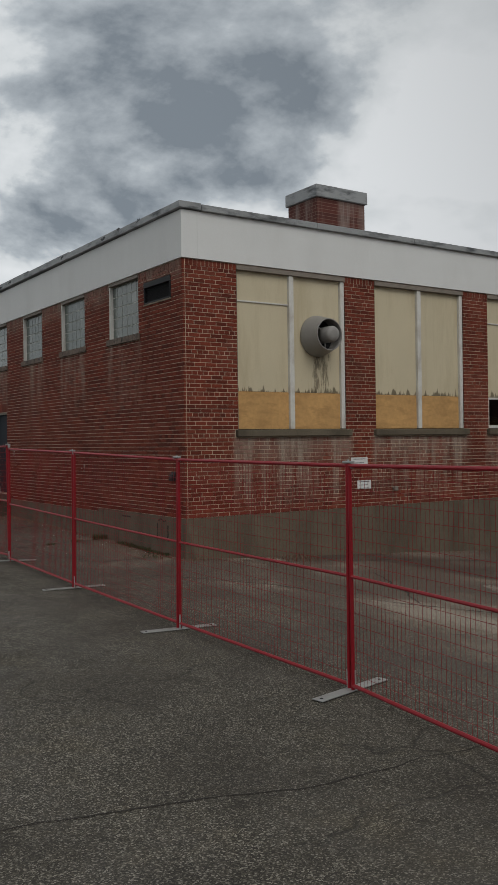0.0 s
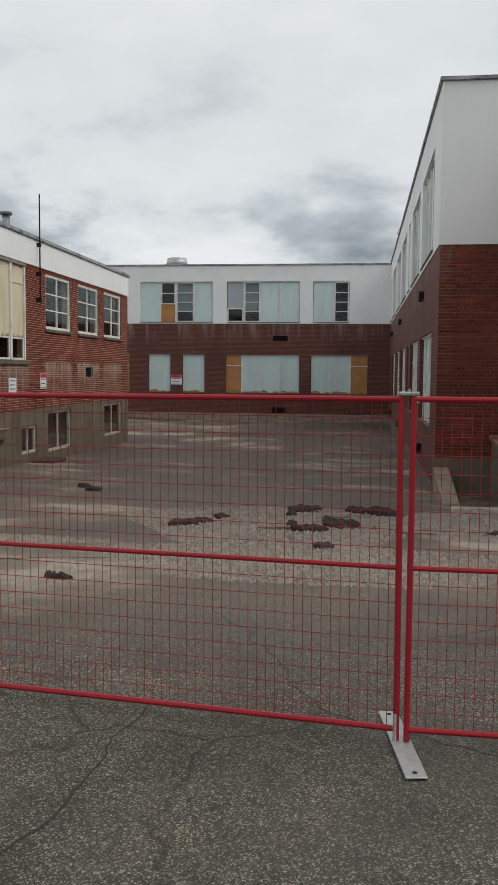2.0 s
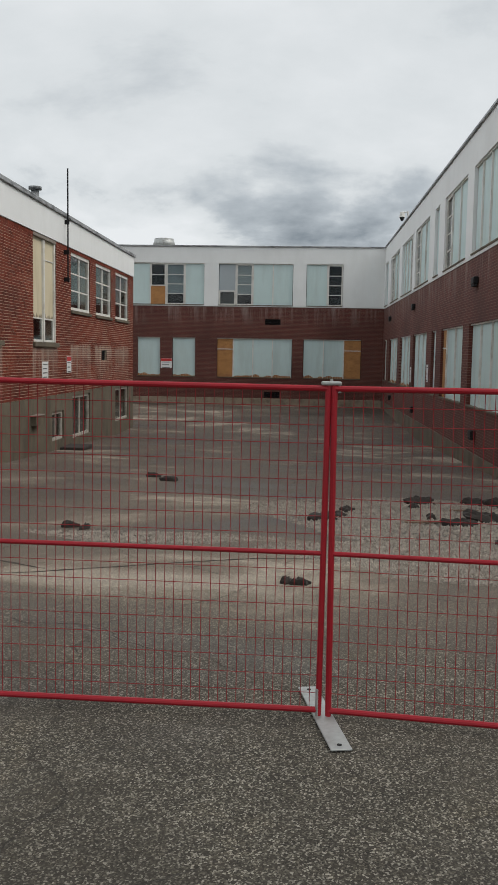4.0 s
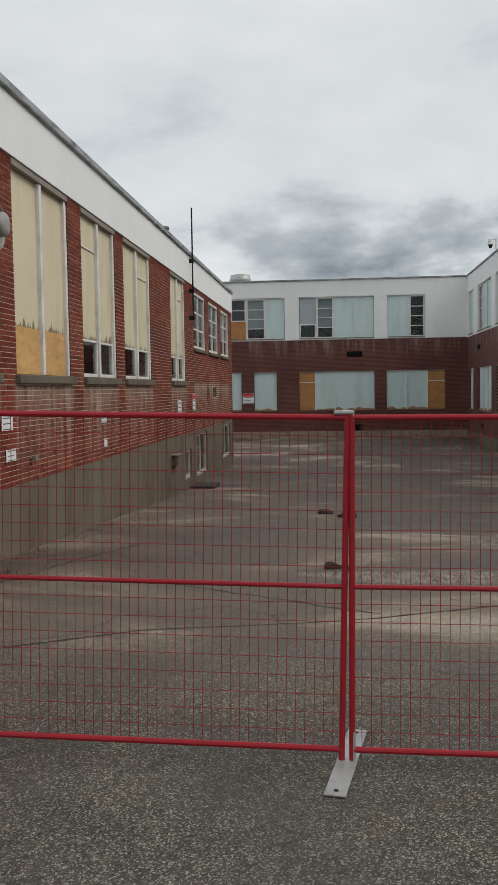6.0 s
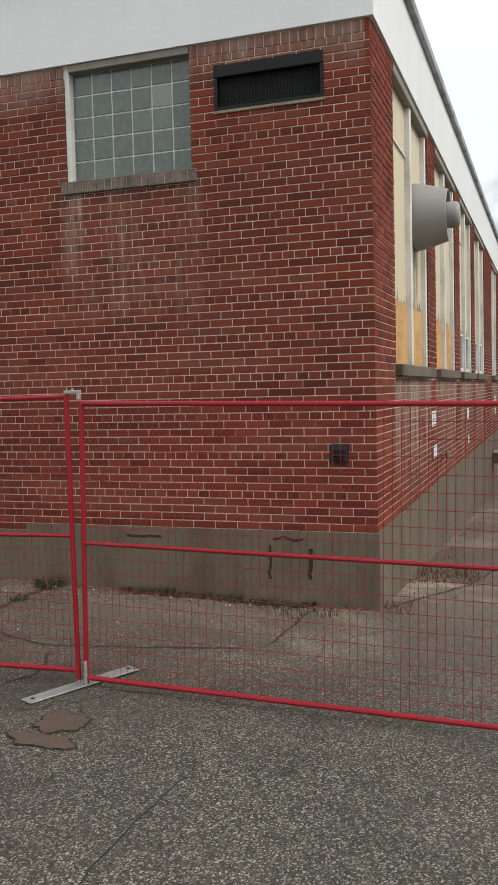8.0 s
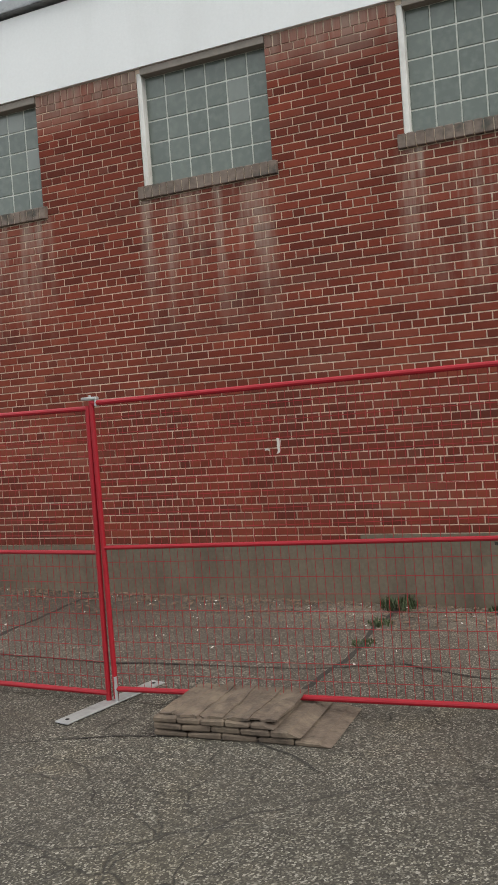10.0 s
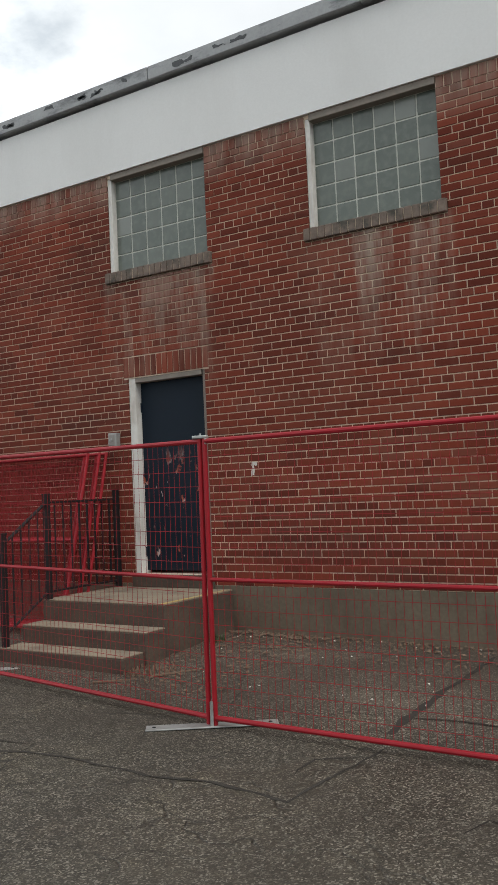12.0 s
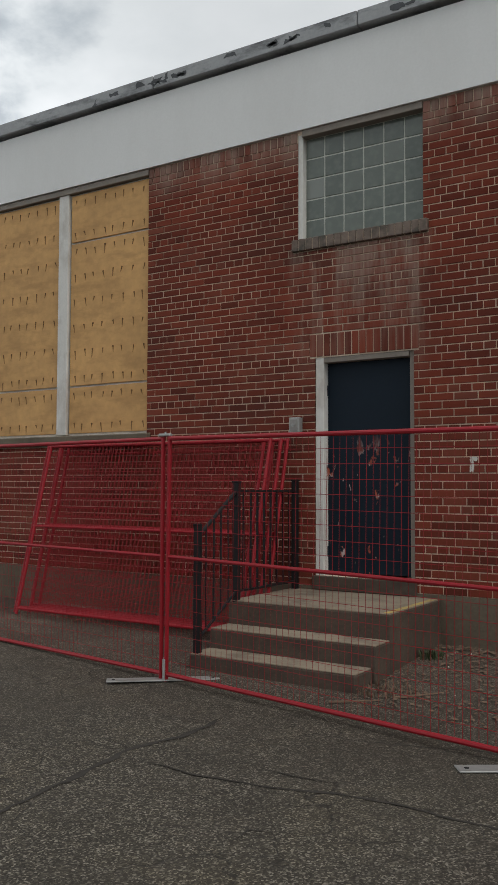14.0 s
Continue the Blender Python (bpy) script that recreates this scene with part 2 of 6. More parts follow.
def asphalt_material():
    m = bpy.data.materials.new("weathered_asphalt")
    m.use_nodes = True
    nt = m.node_tree
    b = nt.nodes["Principled BSDF"]
    geo = nt.nodes.new("ShaderNodeNewGeometry")
    pos = geo.outputs["Position"]
    v = node(nt, "ShaderNodeTexVoronoi", Scale=125.0)
    nt.links.new(pos, v.inputs["Vector"])
    bw = nt.nodes.new("ShaderNodeRGBToBW")
    nt.links.new(v.outputs["Color"], bw.inputs[0])
    c = ramp(nt, bw.outputs[0], [(0.0, (0.019, 0.017, 0.013)), (0.42, (0.053, 0.047, 0.037)), (0.64, (0.108, 0.098, 0.079)), (0.74, (0.19, 0.178, 0.15)), (0.86, (0.39, 0.37, 0.325))])
    n1 = node(nt, "ShaderNodeTexNoise", Scale=0.45, Detail=8.0, Roughness=0.7)
    nt.links.new(pos, n1.inputs["Vector"])
    c = mixc(nt, ramp(nt, n1.outputs[0], [(0.44, (0, 0, 0)), (0.60, (0.45, 0.45, 0.45))]), c, (0.07, 0.062, 0.05))
    # hand-sized worn and tarry spots, and larger oil-darkened patches
    n6 = node(nt, "ShaderNodeTexNoise", Scale=11.0, Detail=6.0, Roughness=0.72)
    n7 = node(nt, "ShaderNodeTexNoise", Scale=1.1, Detail=5.0, Roughness=0.6, Distortion=0.6)
    for q in (n6, n7):
        nt.links.new(pos, q.inputs["Vector"])
    c = mixc(nt, 1.0, c, ramp(nt, n6.outputs[0], [(0.34, (0.74, 0.73, 0.71)), (0.50, (0.95, 0.94, 0.92)), (0.68, (1.10, 1.07, 1.01))]), "MULTIPLY")
    c = mixc(nt, 1.0, c, ramp(nt, n7.outputs[0], [(0.36, (0.67, 0.66, 0.65)), (0.56, (0.85, 0.845, 0.83)), (0.70, (0.93, 0.90, 0.82))]), "MULTIPLY")
    # old courtyard paving is paler, silted and browner
    xyz = nt.nodes.new("ShaderNodeSeparateXYZ")
    nt.links.new(pos, xyz.inputs[0])
    g = nt.nodes.new("ShaderNodeMapRange")
    g.interpolation_type = "SMOOTHSTEP"
    nt.links.new(xyz.outputs[1], g.inputs[0])
    g.inputs[1].default_value, g.inputs[2].default_value = -3.4, 1.5
    mp = nt.nodes.new("ShaderNodeMapping")
    mp.inputs["Scale"].default_value = (0.30, 0.42, 1.0)
    nt.links.new(pos, mp.inputs[0])
    n2 = node(nt, "ShaderNodeTexNoise", Scale=1.0, Detail=9.0, Roughness=0.66, Distortion=0.5)
    nt.links.new(mp.outputs[0], n2.inputs["Vector"])
    silt = ramp(nt, n2.outputs[0], [(0.36, (0.062, 0.048, 0.038)), (0.48, (0.122, 0.096, 0.075)), (0.54, (0.168, 0.136, 0.108)), (0.585, (0.245, 0.20, 0.157)), (0.635, (0.38, 0.325, 0.262))])
    silt = mixc(nt, 0.8, silt, ramp(nt, bw.outputs[0], [(0.0, (0.55, 0.55, 0.55)), (0.6, (0.88, 0.88, 0.88)), (0.85, (1.5, 1.47, 1.42))]), "MULTIPLY")
    c = mixc(nt, maths(nt, "MULTIPLY", g.outputs[0], 0.8), c, silt)
    # the paving grows darker westwards, towards the steps
    old = nt.nodes.new("ShaderNodeMapRange")
    old.interpolation_type = "SMOOTHSTEP"
    nt.links.new(xyz.outputs[0], old.inputs[0])
    old.inputs[1].default_value, old.inputs[2].default_value, old.inputs[4].default_value = -4.0, -8.5, 1.0
    c = mixc(nt, old.outputs[0], c, (0.80, 0.78, 0.76), "MULTIPLY")
    # cracks
    nd = node(nt, "ShaderNodeTexNoise", Scale=1.3, Detail=4.0)
    nt.links.new(pos, nd.inputs["Vector"])
    wob = nt.nodes.new("ShaderNodeVectorMath")
    wob.operation = "MULTIPLY_ADD"
    nt.links.new(nd.outputs["Color"], wob.inputs[0])
    wob.inputs[1].default_value = (0.9, 0.9, 0.0)
    nt.links.new(pos, wob.inputs[2])
    vc = node(nt, "ShaderNodeTexVoronoi", Scale=0.42)
    vc.feature = "DISTANCE_TO_EDGE"
    vc.voronoi_dimensions = "2D"
    nt.links.new(wob.outputs[0], vc.inputs["Vector"])
    crack = ramp(nt, vc.outputs["Distance"], [(0.002, (1, 1, 1)), (0.007, (0, 0, 0))])
    crack = maths(nt, "MULTIPLY", crack, ramp(nt, n1.outputs[0], [(0.42, (0, 0, 0)), (0.55, (1, 1, 1))]))
    # the western paving is crazed into small plates
    vs = node(nt, "ShaderNodeTexVoronoi", Scale=2.4)
    vs.feature = "DISTANCE_TO_EDGE"
    vs.voronoi_dimensions = "2D"
    nt.links.new(wob.outputs[0], vs.inputs["Vector"])
    craze = ramp(nt, vs.outputs["Distance"], [(0.006, (1, 1, 1)), (0.026, (0, 0, 0))])
    west_part = nt.nodes.new("ShaderNodeMapRange")
    nt.links.new(xyz.outputs[0], west_part.inputs[0])
    west_part.inputs[1].default_value, west_part.inputs[2].default_value, west_part.inputs[3].default_value, west_part.inputs[4].default_value = 0.5, -3.0, 0.12, 1.0
    craze = maths(nt, "MULTIPLY", maths(nt, "MULTIPLY", craze, west_part.outputs[0]), ramp(nt, n7.outputs[0], [(0.46, (0, 0, 0)), (0.60, (1, 1, 1))]))
    crack = maths(nt, "MAXIMUM", crack, craze)
    c = mixc(nt, maths(nt, "MULTIPLY", crack, 0.6), c, (0.018, 0.016, 0.013))
    nt.links.new(c, b.inputs["Base Color"])
    rr = ramp(nt, n2.outputs[0], [(0.38, (0.55, 0.55, 0.55)), (0.55, (0.9, 0.9, 0.9))])
    nt.links.new(rr, b.inputs["Roughness"])
    b.inputs["Specular IOR Level"].default_value = 0.35
    h = maths(nt, "SUBTRACT", maths(nt, "MULTIPLY", bw.outputs[0], 0.35), crack)
    bp = node(nt, "ShaderNodeBump", Strength=0.7, Distance=0.012)
    nt.links.new(h, bp.inputs["Height"])
    nt.links.new(bp.outputs[0], b.inputs["Normal"])
    return m


M_ASPHALT = asphalt_material()
M_BRICK = brick_material("red_brick", "island")
M_BRICK_ONE = brick_material("red_brick_piece", "object")
M_FAR_X, M_FAR_Y = far_brick_material("x"), far_brick_material("y")
M_MORTAR = material("lime_mortar", (0.66, 0.55, 0.43), 0.95, vary=0.2, scale=1.5, bump=0.3, dirt=(0.34, 0.23, 0.17), dirt_amount=0.5)
# darker mortar with low contrast, for the wing end wall
M_MORTAR_DARK = material("darker_mortar", (0.20, 0.135, 0.105), 0.95, vary=0.25, scale=1.5, bump=0.3, dirt=(0.11, 0.07, 0.055), dirt_amount=0.5)
M_CONCRETE = material("stained_concrete", (0.128, 0.106, 0.074), 0.9, vary=0.25, scale=1.2, bump=0.3, bump_scale=40, dirt=(0.062, 0.050, 0.034), dirt_amount=0.7, dirt_scale=(1.5, 1.5, 0.5))
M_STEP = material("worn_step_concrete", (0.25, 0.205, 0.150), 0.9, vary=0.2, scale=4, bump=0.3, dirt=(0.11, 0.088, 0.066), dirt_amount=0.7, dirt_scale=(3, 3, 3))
M_WHITE = material("white_stucco", (0.74, 0.75, 0.74), 0.85, vary=0.04, scale=0.8, bump=0.12, bump_scale=90, dirt=(0.60, 0.60, 0.58), dirt_amount=0.22, dirt_scale=(1.2, 1.2, 0.4))
M_CAP = material("grey_metal_flashing", (0.33, 0.34, 0.345), 0.6, 0.25, vary=0.15, bump=0.05, dirt=(0.045, 0.05, 0.055), dirt_amount=0.85, dirt_scale=(1.6, 1.6, 5.0))
M_CREAM = material("faded_cream_board", (0.61, 0.535, 0.375), 0.7, vary=0.06, scale=1.0, bump=0.1, dirt=(0.42, 0.34, 0.2), dirt_amount=0.4, dirt_scale=(3, 3, 0.5))
M_FRAME = material("peeling_white_paint", (0.66, 0.65, 0.61), 0.7, vary=0.08, scale=5, bump=0.15, dirt=(0.36, 0.31, 0.26), dirt_amount=0.5, dirt_scale=(4, 4, 2))
M_LINTEL = material("brown_weathered_steel", (0.22, 0.19, 0.16), 0.7, vary=0.2, scale=4, bump=0.15)
M_CYAN = material("pale_blue_panel", (0.52, 0.64, 0.63), 0.55, vary=0.05, scale=0.9, bump=0.04, dirt=(0.42, 0.50, 0.48), dirt_amount=0.5, dirt_scale=(2, 2, 0.3))
M_RED = material("glossy_red_powder_coat", (0.29, 0.010, 0.018), 0.42, spec=0.3, vary=0.12, scale=6, bump=0.03, dirt=(0.22, 0.012, 0.016), dirt_amount=0.4, dirt_scale=(5, 5, 5))
M_WIRE = material("red_coated_wire", (0.24, 0.012, 0.016), 0.55, spec=0.25, vary=0.15, bump=0)
M_GALV = material("galvanised_steel", (0.40, 0.41, 0.40), 0.5, 0.55, vary=0.15, scale=9, bump=0.1, dirt=(0.2, 0.19, 0.17), dirt_amount=0.6, dirt_scale=(6, 6, 6))
M_BLACK = material("black_painted_iron", (0.010, 0.010, 0.011), 0.55, spec=0.25, vary=0.2, bump=0.08)
M_NAVY = material("navy_painted_steel", (0.0055, 0.013, 0.023), 0.6, spec=0.2, vary=0.15, scale=2, bump=0.05)
M_SILL = material("mossy_brick_sill", (0.17, 0.13, 0.105), 0.9, vary=0.4, scale=6, fine=25, bump=0.4, dirt=(0.05, 0.05, 0.042), dirt_amount=0.9, dirt_scale=(7, 7, 7))
# near-black base stands in for the shade of rooms, cavities and holes
M_DARK = material("unlit_interior_black", (0.012, 0.012, 0.013), 0.9, vary=0.2, bump=0)
M_GREY_PAINT = material("grey_duct_paint", (0.26, 0.25, 0.235), 0.5, vary=0.08, scale=4, bump=0.06)
M_SIGN = material("white_sign_board", (0.72, 0.72, 0.71), 0.5, vary=0.04, bump=0)
M_SIGN_RED = material("sign_red", (0.5, 0.03, 0.03), 0.5, vary=0.04, bump=0)
M_SIGN_INK = material("sign_ink", (0.05, 0.05, 0.06), 0.5, vary=0.04, bump=0)
M_GROUT = material("block_grout", (0.50, 0.51, 0.46), 0.8, vary=0.12, bump=0.1)
M_FRAME_OLD = material("grimy_old_paint", (0.42, 0.39, 0.34), 0.8, vary=0.2, scale=5, bump=0.15, dirt=(0.16, 0.14, 0.11), dirt_amount=0.7, dirt_scale=(4, 4, 2))
# dark copy of the step concrete; the shade on the fronts is in its colour
M_RISER = material("shaded_step_concrete", (0.072, 0.054, 0.039), 0.85, vary=0.3, scale=4, bump=0.3, dirt=(0.04, 0.031, 0.024), dirt_amount=0.7, dirt_scale=(2.5, 2.5, 4))
M_ROOF = material("roof_gravel", (0.2, 0.2, 0.19), 0.95, vary=0.2, bump=0.3)


def glass_material(name, tint, rough=0.08):
    m = bpy.data.materials.new(name)
    m.use_nodes = True
    b = m.node_tree.nodes["Principled BSDF"]
    b.inputs["Base Color"].default_value = (*tint, 1)
    b.inputs["Roughness"].default_value = rough
    b.inputs["Transmission Weight"].default_value = 1.0
    b.inputs["IOR"].default_value = 1.45
    return m


M_GLASS = glass_material("window_glass", (0.6, 0.66, 0.66), 0.04)


def plywood_material():
    m = material("weathered_plywood", (0.57, 0.33, 0.125), 0.75, vary=0.2, scale=1.6, fine=14, bump=0.12, dirt=(0.36, 0.20, 0.07), dirt_amount=0.6, dirt_scale=(2.2, 2.2, 7))
    return m


M_PLY = plywood_material()
M_PLY_OLD = material("rain_darkened_plywood", (0.40, 0.19, 0.062), 0.8, vary=0.2, scale=1.6, fine=14, bump=0.12, dirt=(0.25, 0.11, 0.04), dirt_amount=0.6, dirt_scale=(2.2, 2.2, 5))


def glass_block_material():
    m = bpy.data.materials.new("glass_block")
    m.use_nodes = True
    nt = m.node_tree
    b = nt.nodes["Principled BSDF"]
    geo = nt.nodes.new("ShaderNodeNewGeometry")
    rnd = nt.nodes.new("ShaderNodeObjectInfo").outputs["Random"]
    c = ramp(nt, rnd, [(0.0, (0.100, 0.120, 0.104)), (0.8, (0.120, 0.142, 0.122)), (0.93, (0.13, 0.15, 0.13)), (1.0, (0.22, 0.24, 0.22))])
    n = node(nt, "ShaderNodeTexNoise", Scale=17.0, Detail=4.0)
    nt.links.new(geo.outputs["Position"], n.inputs["Vector"])
    c = mixc(nt, ramp(nt, n.outputs[0], [(0.45, (0, 0, 0)), (0.75, (0.3, 0.3, 0.3))]), c, (0.22, 0.25, 0.22))
    nt.links.new(c, b.inputs["Base Color"])
    b.inputs["Roughness"].default_value = 0.16
    bp = node(nt, "ShaderNodeBump", Strength=0.12, Distance=0.01)
    nt.links.new(n.outputs[0], bp.inputs["Height"])
    nt.links.new(bp.outputs[0], b.inputs["Normal"])
    return m


M_BLOCK = glass_block_material()


def add_drips(m, z0, height, colour):
    """Dark run-off stains climbing from the lower edge of a board."""
    nt = m.node_tree
    b = nt.nodes["Principled BSDF"]
    link = b.inputs["Base Color"].links[0]
    old = link.from_socket
    geo = nt.nodes.new("ShaderNodeNewGeometry")
    mp = nt.nodes.new("ShaderNodeMapping")
    mp.inputs["Scale"].default_value = (11.0, 11.0, 1.2)
    nt.links.new(geo.outputs["Position"], mp.inputs[0])
    n = node(nt, "ShaderNodeTexNoise", Scale=1.0, Detail=4.0, Roughness=0.7)
    nt.links.new(mp.outputs[0], n.inputs["Vector"])
    xyz = nt.nodes.new("ShaderNodeSeparateXYZ")
    nt.links.new(geo.outputs["Position"], xyz.inputs[0])
    h = maths(nt, "DIVIDE", maths(nt, "SUBTRACT", xyz.outputs[2], z0), height)
    k = maths(nt, "SUBTRACT", n.outputs[0], maths(nt, "MULTIPLY", h, 0.24))
    mask = ramp(nt, k, [(0.40, (0, 0, 0)), (0.47, (0.85, 0.85, 0.85))])
    nt.links.new(mixc(nt, mask, old, colour), b.inputs["Base Color"])


def add_fan_runoff(m, y, z):
    """Dark water runs on the board below the exhaust fan."""
    nt = m.node_tree
    b = nt.nodes["Principled BSDF"]
    old = b.inputs["Base Color"].links[0].from_socket
    geo = nt.nodes.new("ShaderNodeNewGeometry")
    xyz = nt.nodes.new("ShaderNodeSeparateXYZ")
    nt.links.new(geo.outputs["Position"], xyz.inputs[0])
    mp = nt.nodes.new("ShaderNodeMapping")
    mp.inputs["Scale"].default_value = (9.0, 9.0, 2.2)
    nt.links.new(geo.outputs["Position"], mp.inputs[0])
    n = node(nt, "ShaderNodeTexNoise", Scale=1.0, Detail=5.0, Roughness=0.7)
    nt.links.new(mp.outputs[0], n.inputs["Vector"])
    side = maths(nt, "ABSOLUTE", maths(nt, "SUBTRACT", xyz.outputs[1], y))
    k = maths(nt, "SUBTRACT", n.outputs[0], maths(nt, "MULTIPLY", side, 0.55))
    mask = maths(nt, "MULTIPLY", ramp(nt, k, [(0.40, (0, 0, 0)), (0.50, (0.8, 0.8, 0.8))]), maths(nt, "LESS_THAN", xyz.outputs[2], z))
    mask = maths(nt, "MULTIPLY", mask, maths(nt, "LESS_THAN", side, 0.5))
    nt.links.new(mixc(nt, mask, old, (0.16, 0.125, 0.08)), b.inputs["Base Color"])


add_fan_runoff(M_CREAM, 2.86, 2.95)
add_drips(M_CREAM, 2.10, 0.15, (0.11, 0.085, 0.05))


def add_peeling(m):
    """Flaked patches of primer and rust on the lower part of the door."""
    nt = m.node_tree
    b = nt.nodes["Principled BSDF"]
    old = b.inputs["Base Color"].links[0].from_socket
    geo = nt.nodes.new("ShaderNodeNewGeometry")
    mp = nt.nodes.new("ShaderNodeMapping")
    mp.inputs["Scale"].default_value = (7.0, 7.0, 3.5)
    mp.inputs["Location"].default_value = (0.6, 0.0, 0.3)
    nt.links.new(geo.outputs["Position"], mp.inputs[0])
    n = node(nt, "ShaderNodeTexNoise", Scale=1.0, Detail=5.0, Roughness=0.6)
    n2 = node(nt, "ShaderNodeTexNoise", Scale=3.0, Detail=3.0)
    for q in (n, n2):
        nt.links.new(mp.outputs[0], q.inputs["Vector"])
    xyz = nt.nodes.new("ShaderNodeSeparateXYZ")
    nt.links.new(geo.outputs["Position"], xyz.inputs[0])
    g = nt.nodes.new("ShaderNodeMapRange")
    nt.links.new(xyz.outputs[2], g.inputs[0])
    g.inputs[1].default_value, g.inputs[2].default_value = 1.35, 1.0
    patch = ramp(nt, n2.outputs[0], [(0.45, (0.36, 0.09, 0.05)), (0.58, (0.5, 0.42, 0.4))])
    mask = maths(nt, "MULTIPLY", ramp(nt, n.outputs[0], [(0.60, (0, 0, 0)), (0.625, (0.9, 0.9, 0.9))]), g.outputs[0])
    nt.links.new(mixc(nt, mask, old, patch), b.inputs["Base Color"])


add_peeling(M_NAVY)


# ---- building blocks ----
def box(bm, x0, y0, z0, x1, y1, z1, m=None):
    """Adds an axis-aligned box, turned by m if given."""
    v = [bm.verts.new((m @ Vector(p)) if m else p) for p in ((x0, y0, z0), (x1, y0, z0), (x1, y1, z0), (x0, y1, z0), (x0, y0, z1), (x1, y0, z1), (x1, y1, z1), (x0, y1, z1))]
    for f in ((0, 3, 2, 1), (4, 5, 6, 7), (0, 1, 5, 4), (1, 2, 6, 5), (2, 3, 7, 6), (3, 0, 4, 7)):
        bm.faces.new([v[i] for i in f])
    return bm


def bevelled(bm, width=0.004, segments=1):
    bmesh.ops.bevel(bm, geom=list(bm.edges), offset=width, segments=segments, affect="EDGES", profile=0.5)
    return bm


def slab(x0, y0, z0, x1, y1, z1, bevel=0.0):
    bm = box(bmesh.new(), min(x0, x1), min(y0, y1), min(z0, z1), max(x0, x1), max(y0, y1), max(z0, z1))
    return bevelled(bm, bevel) if bevel else bm


def tube(bm, a, b, r, sides=8, r2=None):
    """Adds a closed round bar from a to b."""
    a, b = Vector(a), Vector(b)
    q = (b - a).to_track_quat("Z", "Y").to_matrix()
    rings = []
    for p, rad in ((a, r), (b, r if r2 is None else r2)):
        rings.append([bm.verts.new(p + q @ Vector((rad * math.cos(2 * math.pi * i / sides), rad * math.sin(2 * math.pi * i / sides), 0))) for i in range(sides)])
    for i in range(sides):
        j = (i + 1) % sides
        bm.faces.new((rings[0][i], rings[0][j], rings[1][j], rings[1][i]))
    bm.faces.new(rings[0][::-1])
    bm.faces.new(rings[1])
    return bm


def bar(a, b, r, sides=8, r2=None):
    return tube(bmesh.new(), a, b, r, sides, r2)


def to_mesh(name, bm, mat, smooth=False):
    me = bpy.data.meshes.new(name)
    bm.to_mesh(me)
    bm.free()
    me.materials.append(mat)
    if smooth:
        for p in me.polygons:
            p.use_smooth = True
    return me


def part(name, bm, mat, parent, label="", smooth=False):
    """One mesh object under a thing or under a part."""
    ob = new(name, to_mesh(name, bm, mat, smooth))
    ob.parent = parent
    if label:
        tagged(ob, label)
    return ob


def thing(name, label, category, group="", kind="", at=None):
    ob = new(name)
    ob.empty_display_size = 0.1
    if at is not None:
        ob.matrix_basis = at
    return tagged(ob, label, category, group, kind)


def solid(name, bm, mat, label, category, group="", kind="", smooth=False):
    return tagged(new(name, to_mesh(name, bm, mat, smooth)), label, category, group, kind)


def pierced(axis, face, thick, u0, u1, z0, z1, holes):
    """A wall with real openings. axis: the way it runs; face: its outer plane; thick: signed depth inwards."""
    us = sorted({u0, u1, *(h for o in holes for h in o[:2] if u0 < h < u1)})
    zs = sorted({z0, z1, *(h for o in holes for h in o[2:] if z0 < h < z1)})
    bm = bmesh.new()
    cache = {}

    def vert(u, d, z):
        k = (round(u, 5), d, round(z, 5))
        if k not in cache:
            cache[k] = bm.verts.new((u, face + d, z) if axis == "x" else (face + d, u, z))
        return cache[k]

    def full(i, j):
        if not (0 <= i < len(us) - 1 and 0 <= j < len(zs) - 1):
            return False
        cu, cz = (us[i] + us[i + 1]) / 2, (zs[j] + zs[j + 1]) / 2
        return not any(a < cu < b and c < cz < d for a, b, c, d in holes)

    for i in range(len(us) - 1):
        for j in range(len(zs) - 1):
            if not full(i, j):
                continue
            a, b, c, d = us[i], us[i + 1], zs[j], zs[j + 1]
            for dd in (0.0, thick):
                bm.faces.new((vert(a, dd, c), vert(b, dd, c), vert(b, dd, d), vert(a, dd, d)))
            for (ii, jj), (p, q) in (((i - 1, j), ((a, c), (a, d))), ((i + 1, j), ((b, c), (b, d))), ((i, j - 1), ((a, c), (b, c))), ((i, j + 1), ((a, d), (b, d)))):
                if not full(ii, jj):
                    bm.faces.new((vert(p[0], 0.0, p[1]), vert(q[0], 0.0, q[1]), vert(q[0], thick, q[1]), vert(p[0], thick, p[1])))
    bmesh.ops.recalc_face_normals(bm, faces=bm.faces)
    return bm


# ---- ground ----
ALONG = [(-2000, -0.60), (-12, -0.60), (-7, -0.64), (-4, -0.65), (-1.4, -0.63), (1.3, -0.69), (4, -0.755), (7, -0.77), (10, -0.78), (13, -0.80), (2000, -0.80)]
DEEP = [(-2000, 0.0), (0, 0.0), (4, -0.23), (10, -0.55), (14.5, -0.79), (25.5, -1.16), (34, -1.0), (41, -0.84), (2000, -0.84)]
APRON = [(-2000, 0.14), (-7, 0.14), (-4, 0.08), (-1, 0.0), (2000, 0.0)]


def between(table, v):
    for (a, p), (b, q) in zip(table, table[1:]):
        if a <= v <= b:
            return p + (q - p) * (v - a) / (b - a)
    return table[-1][1]


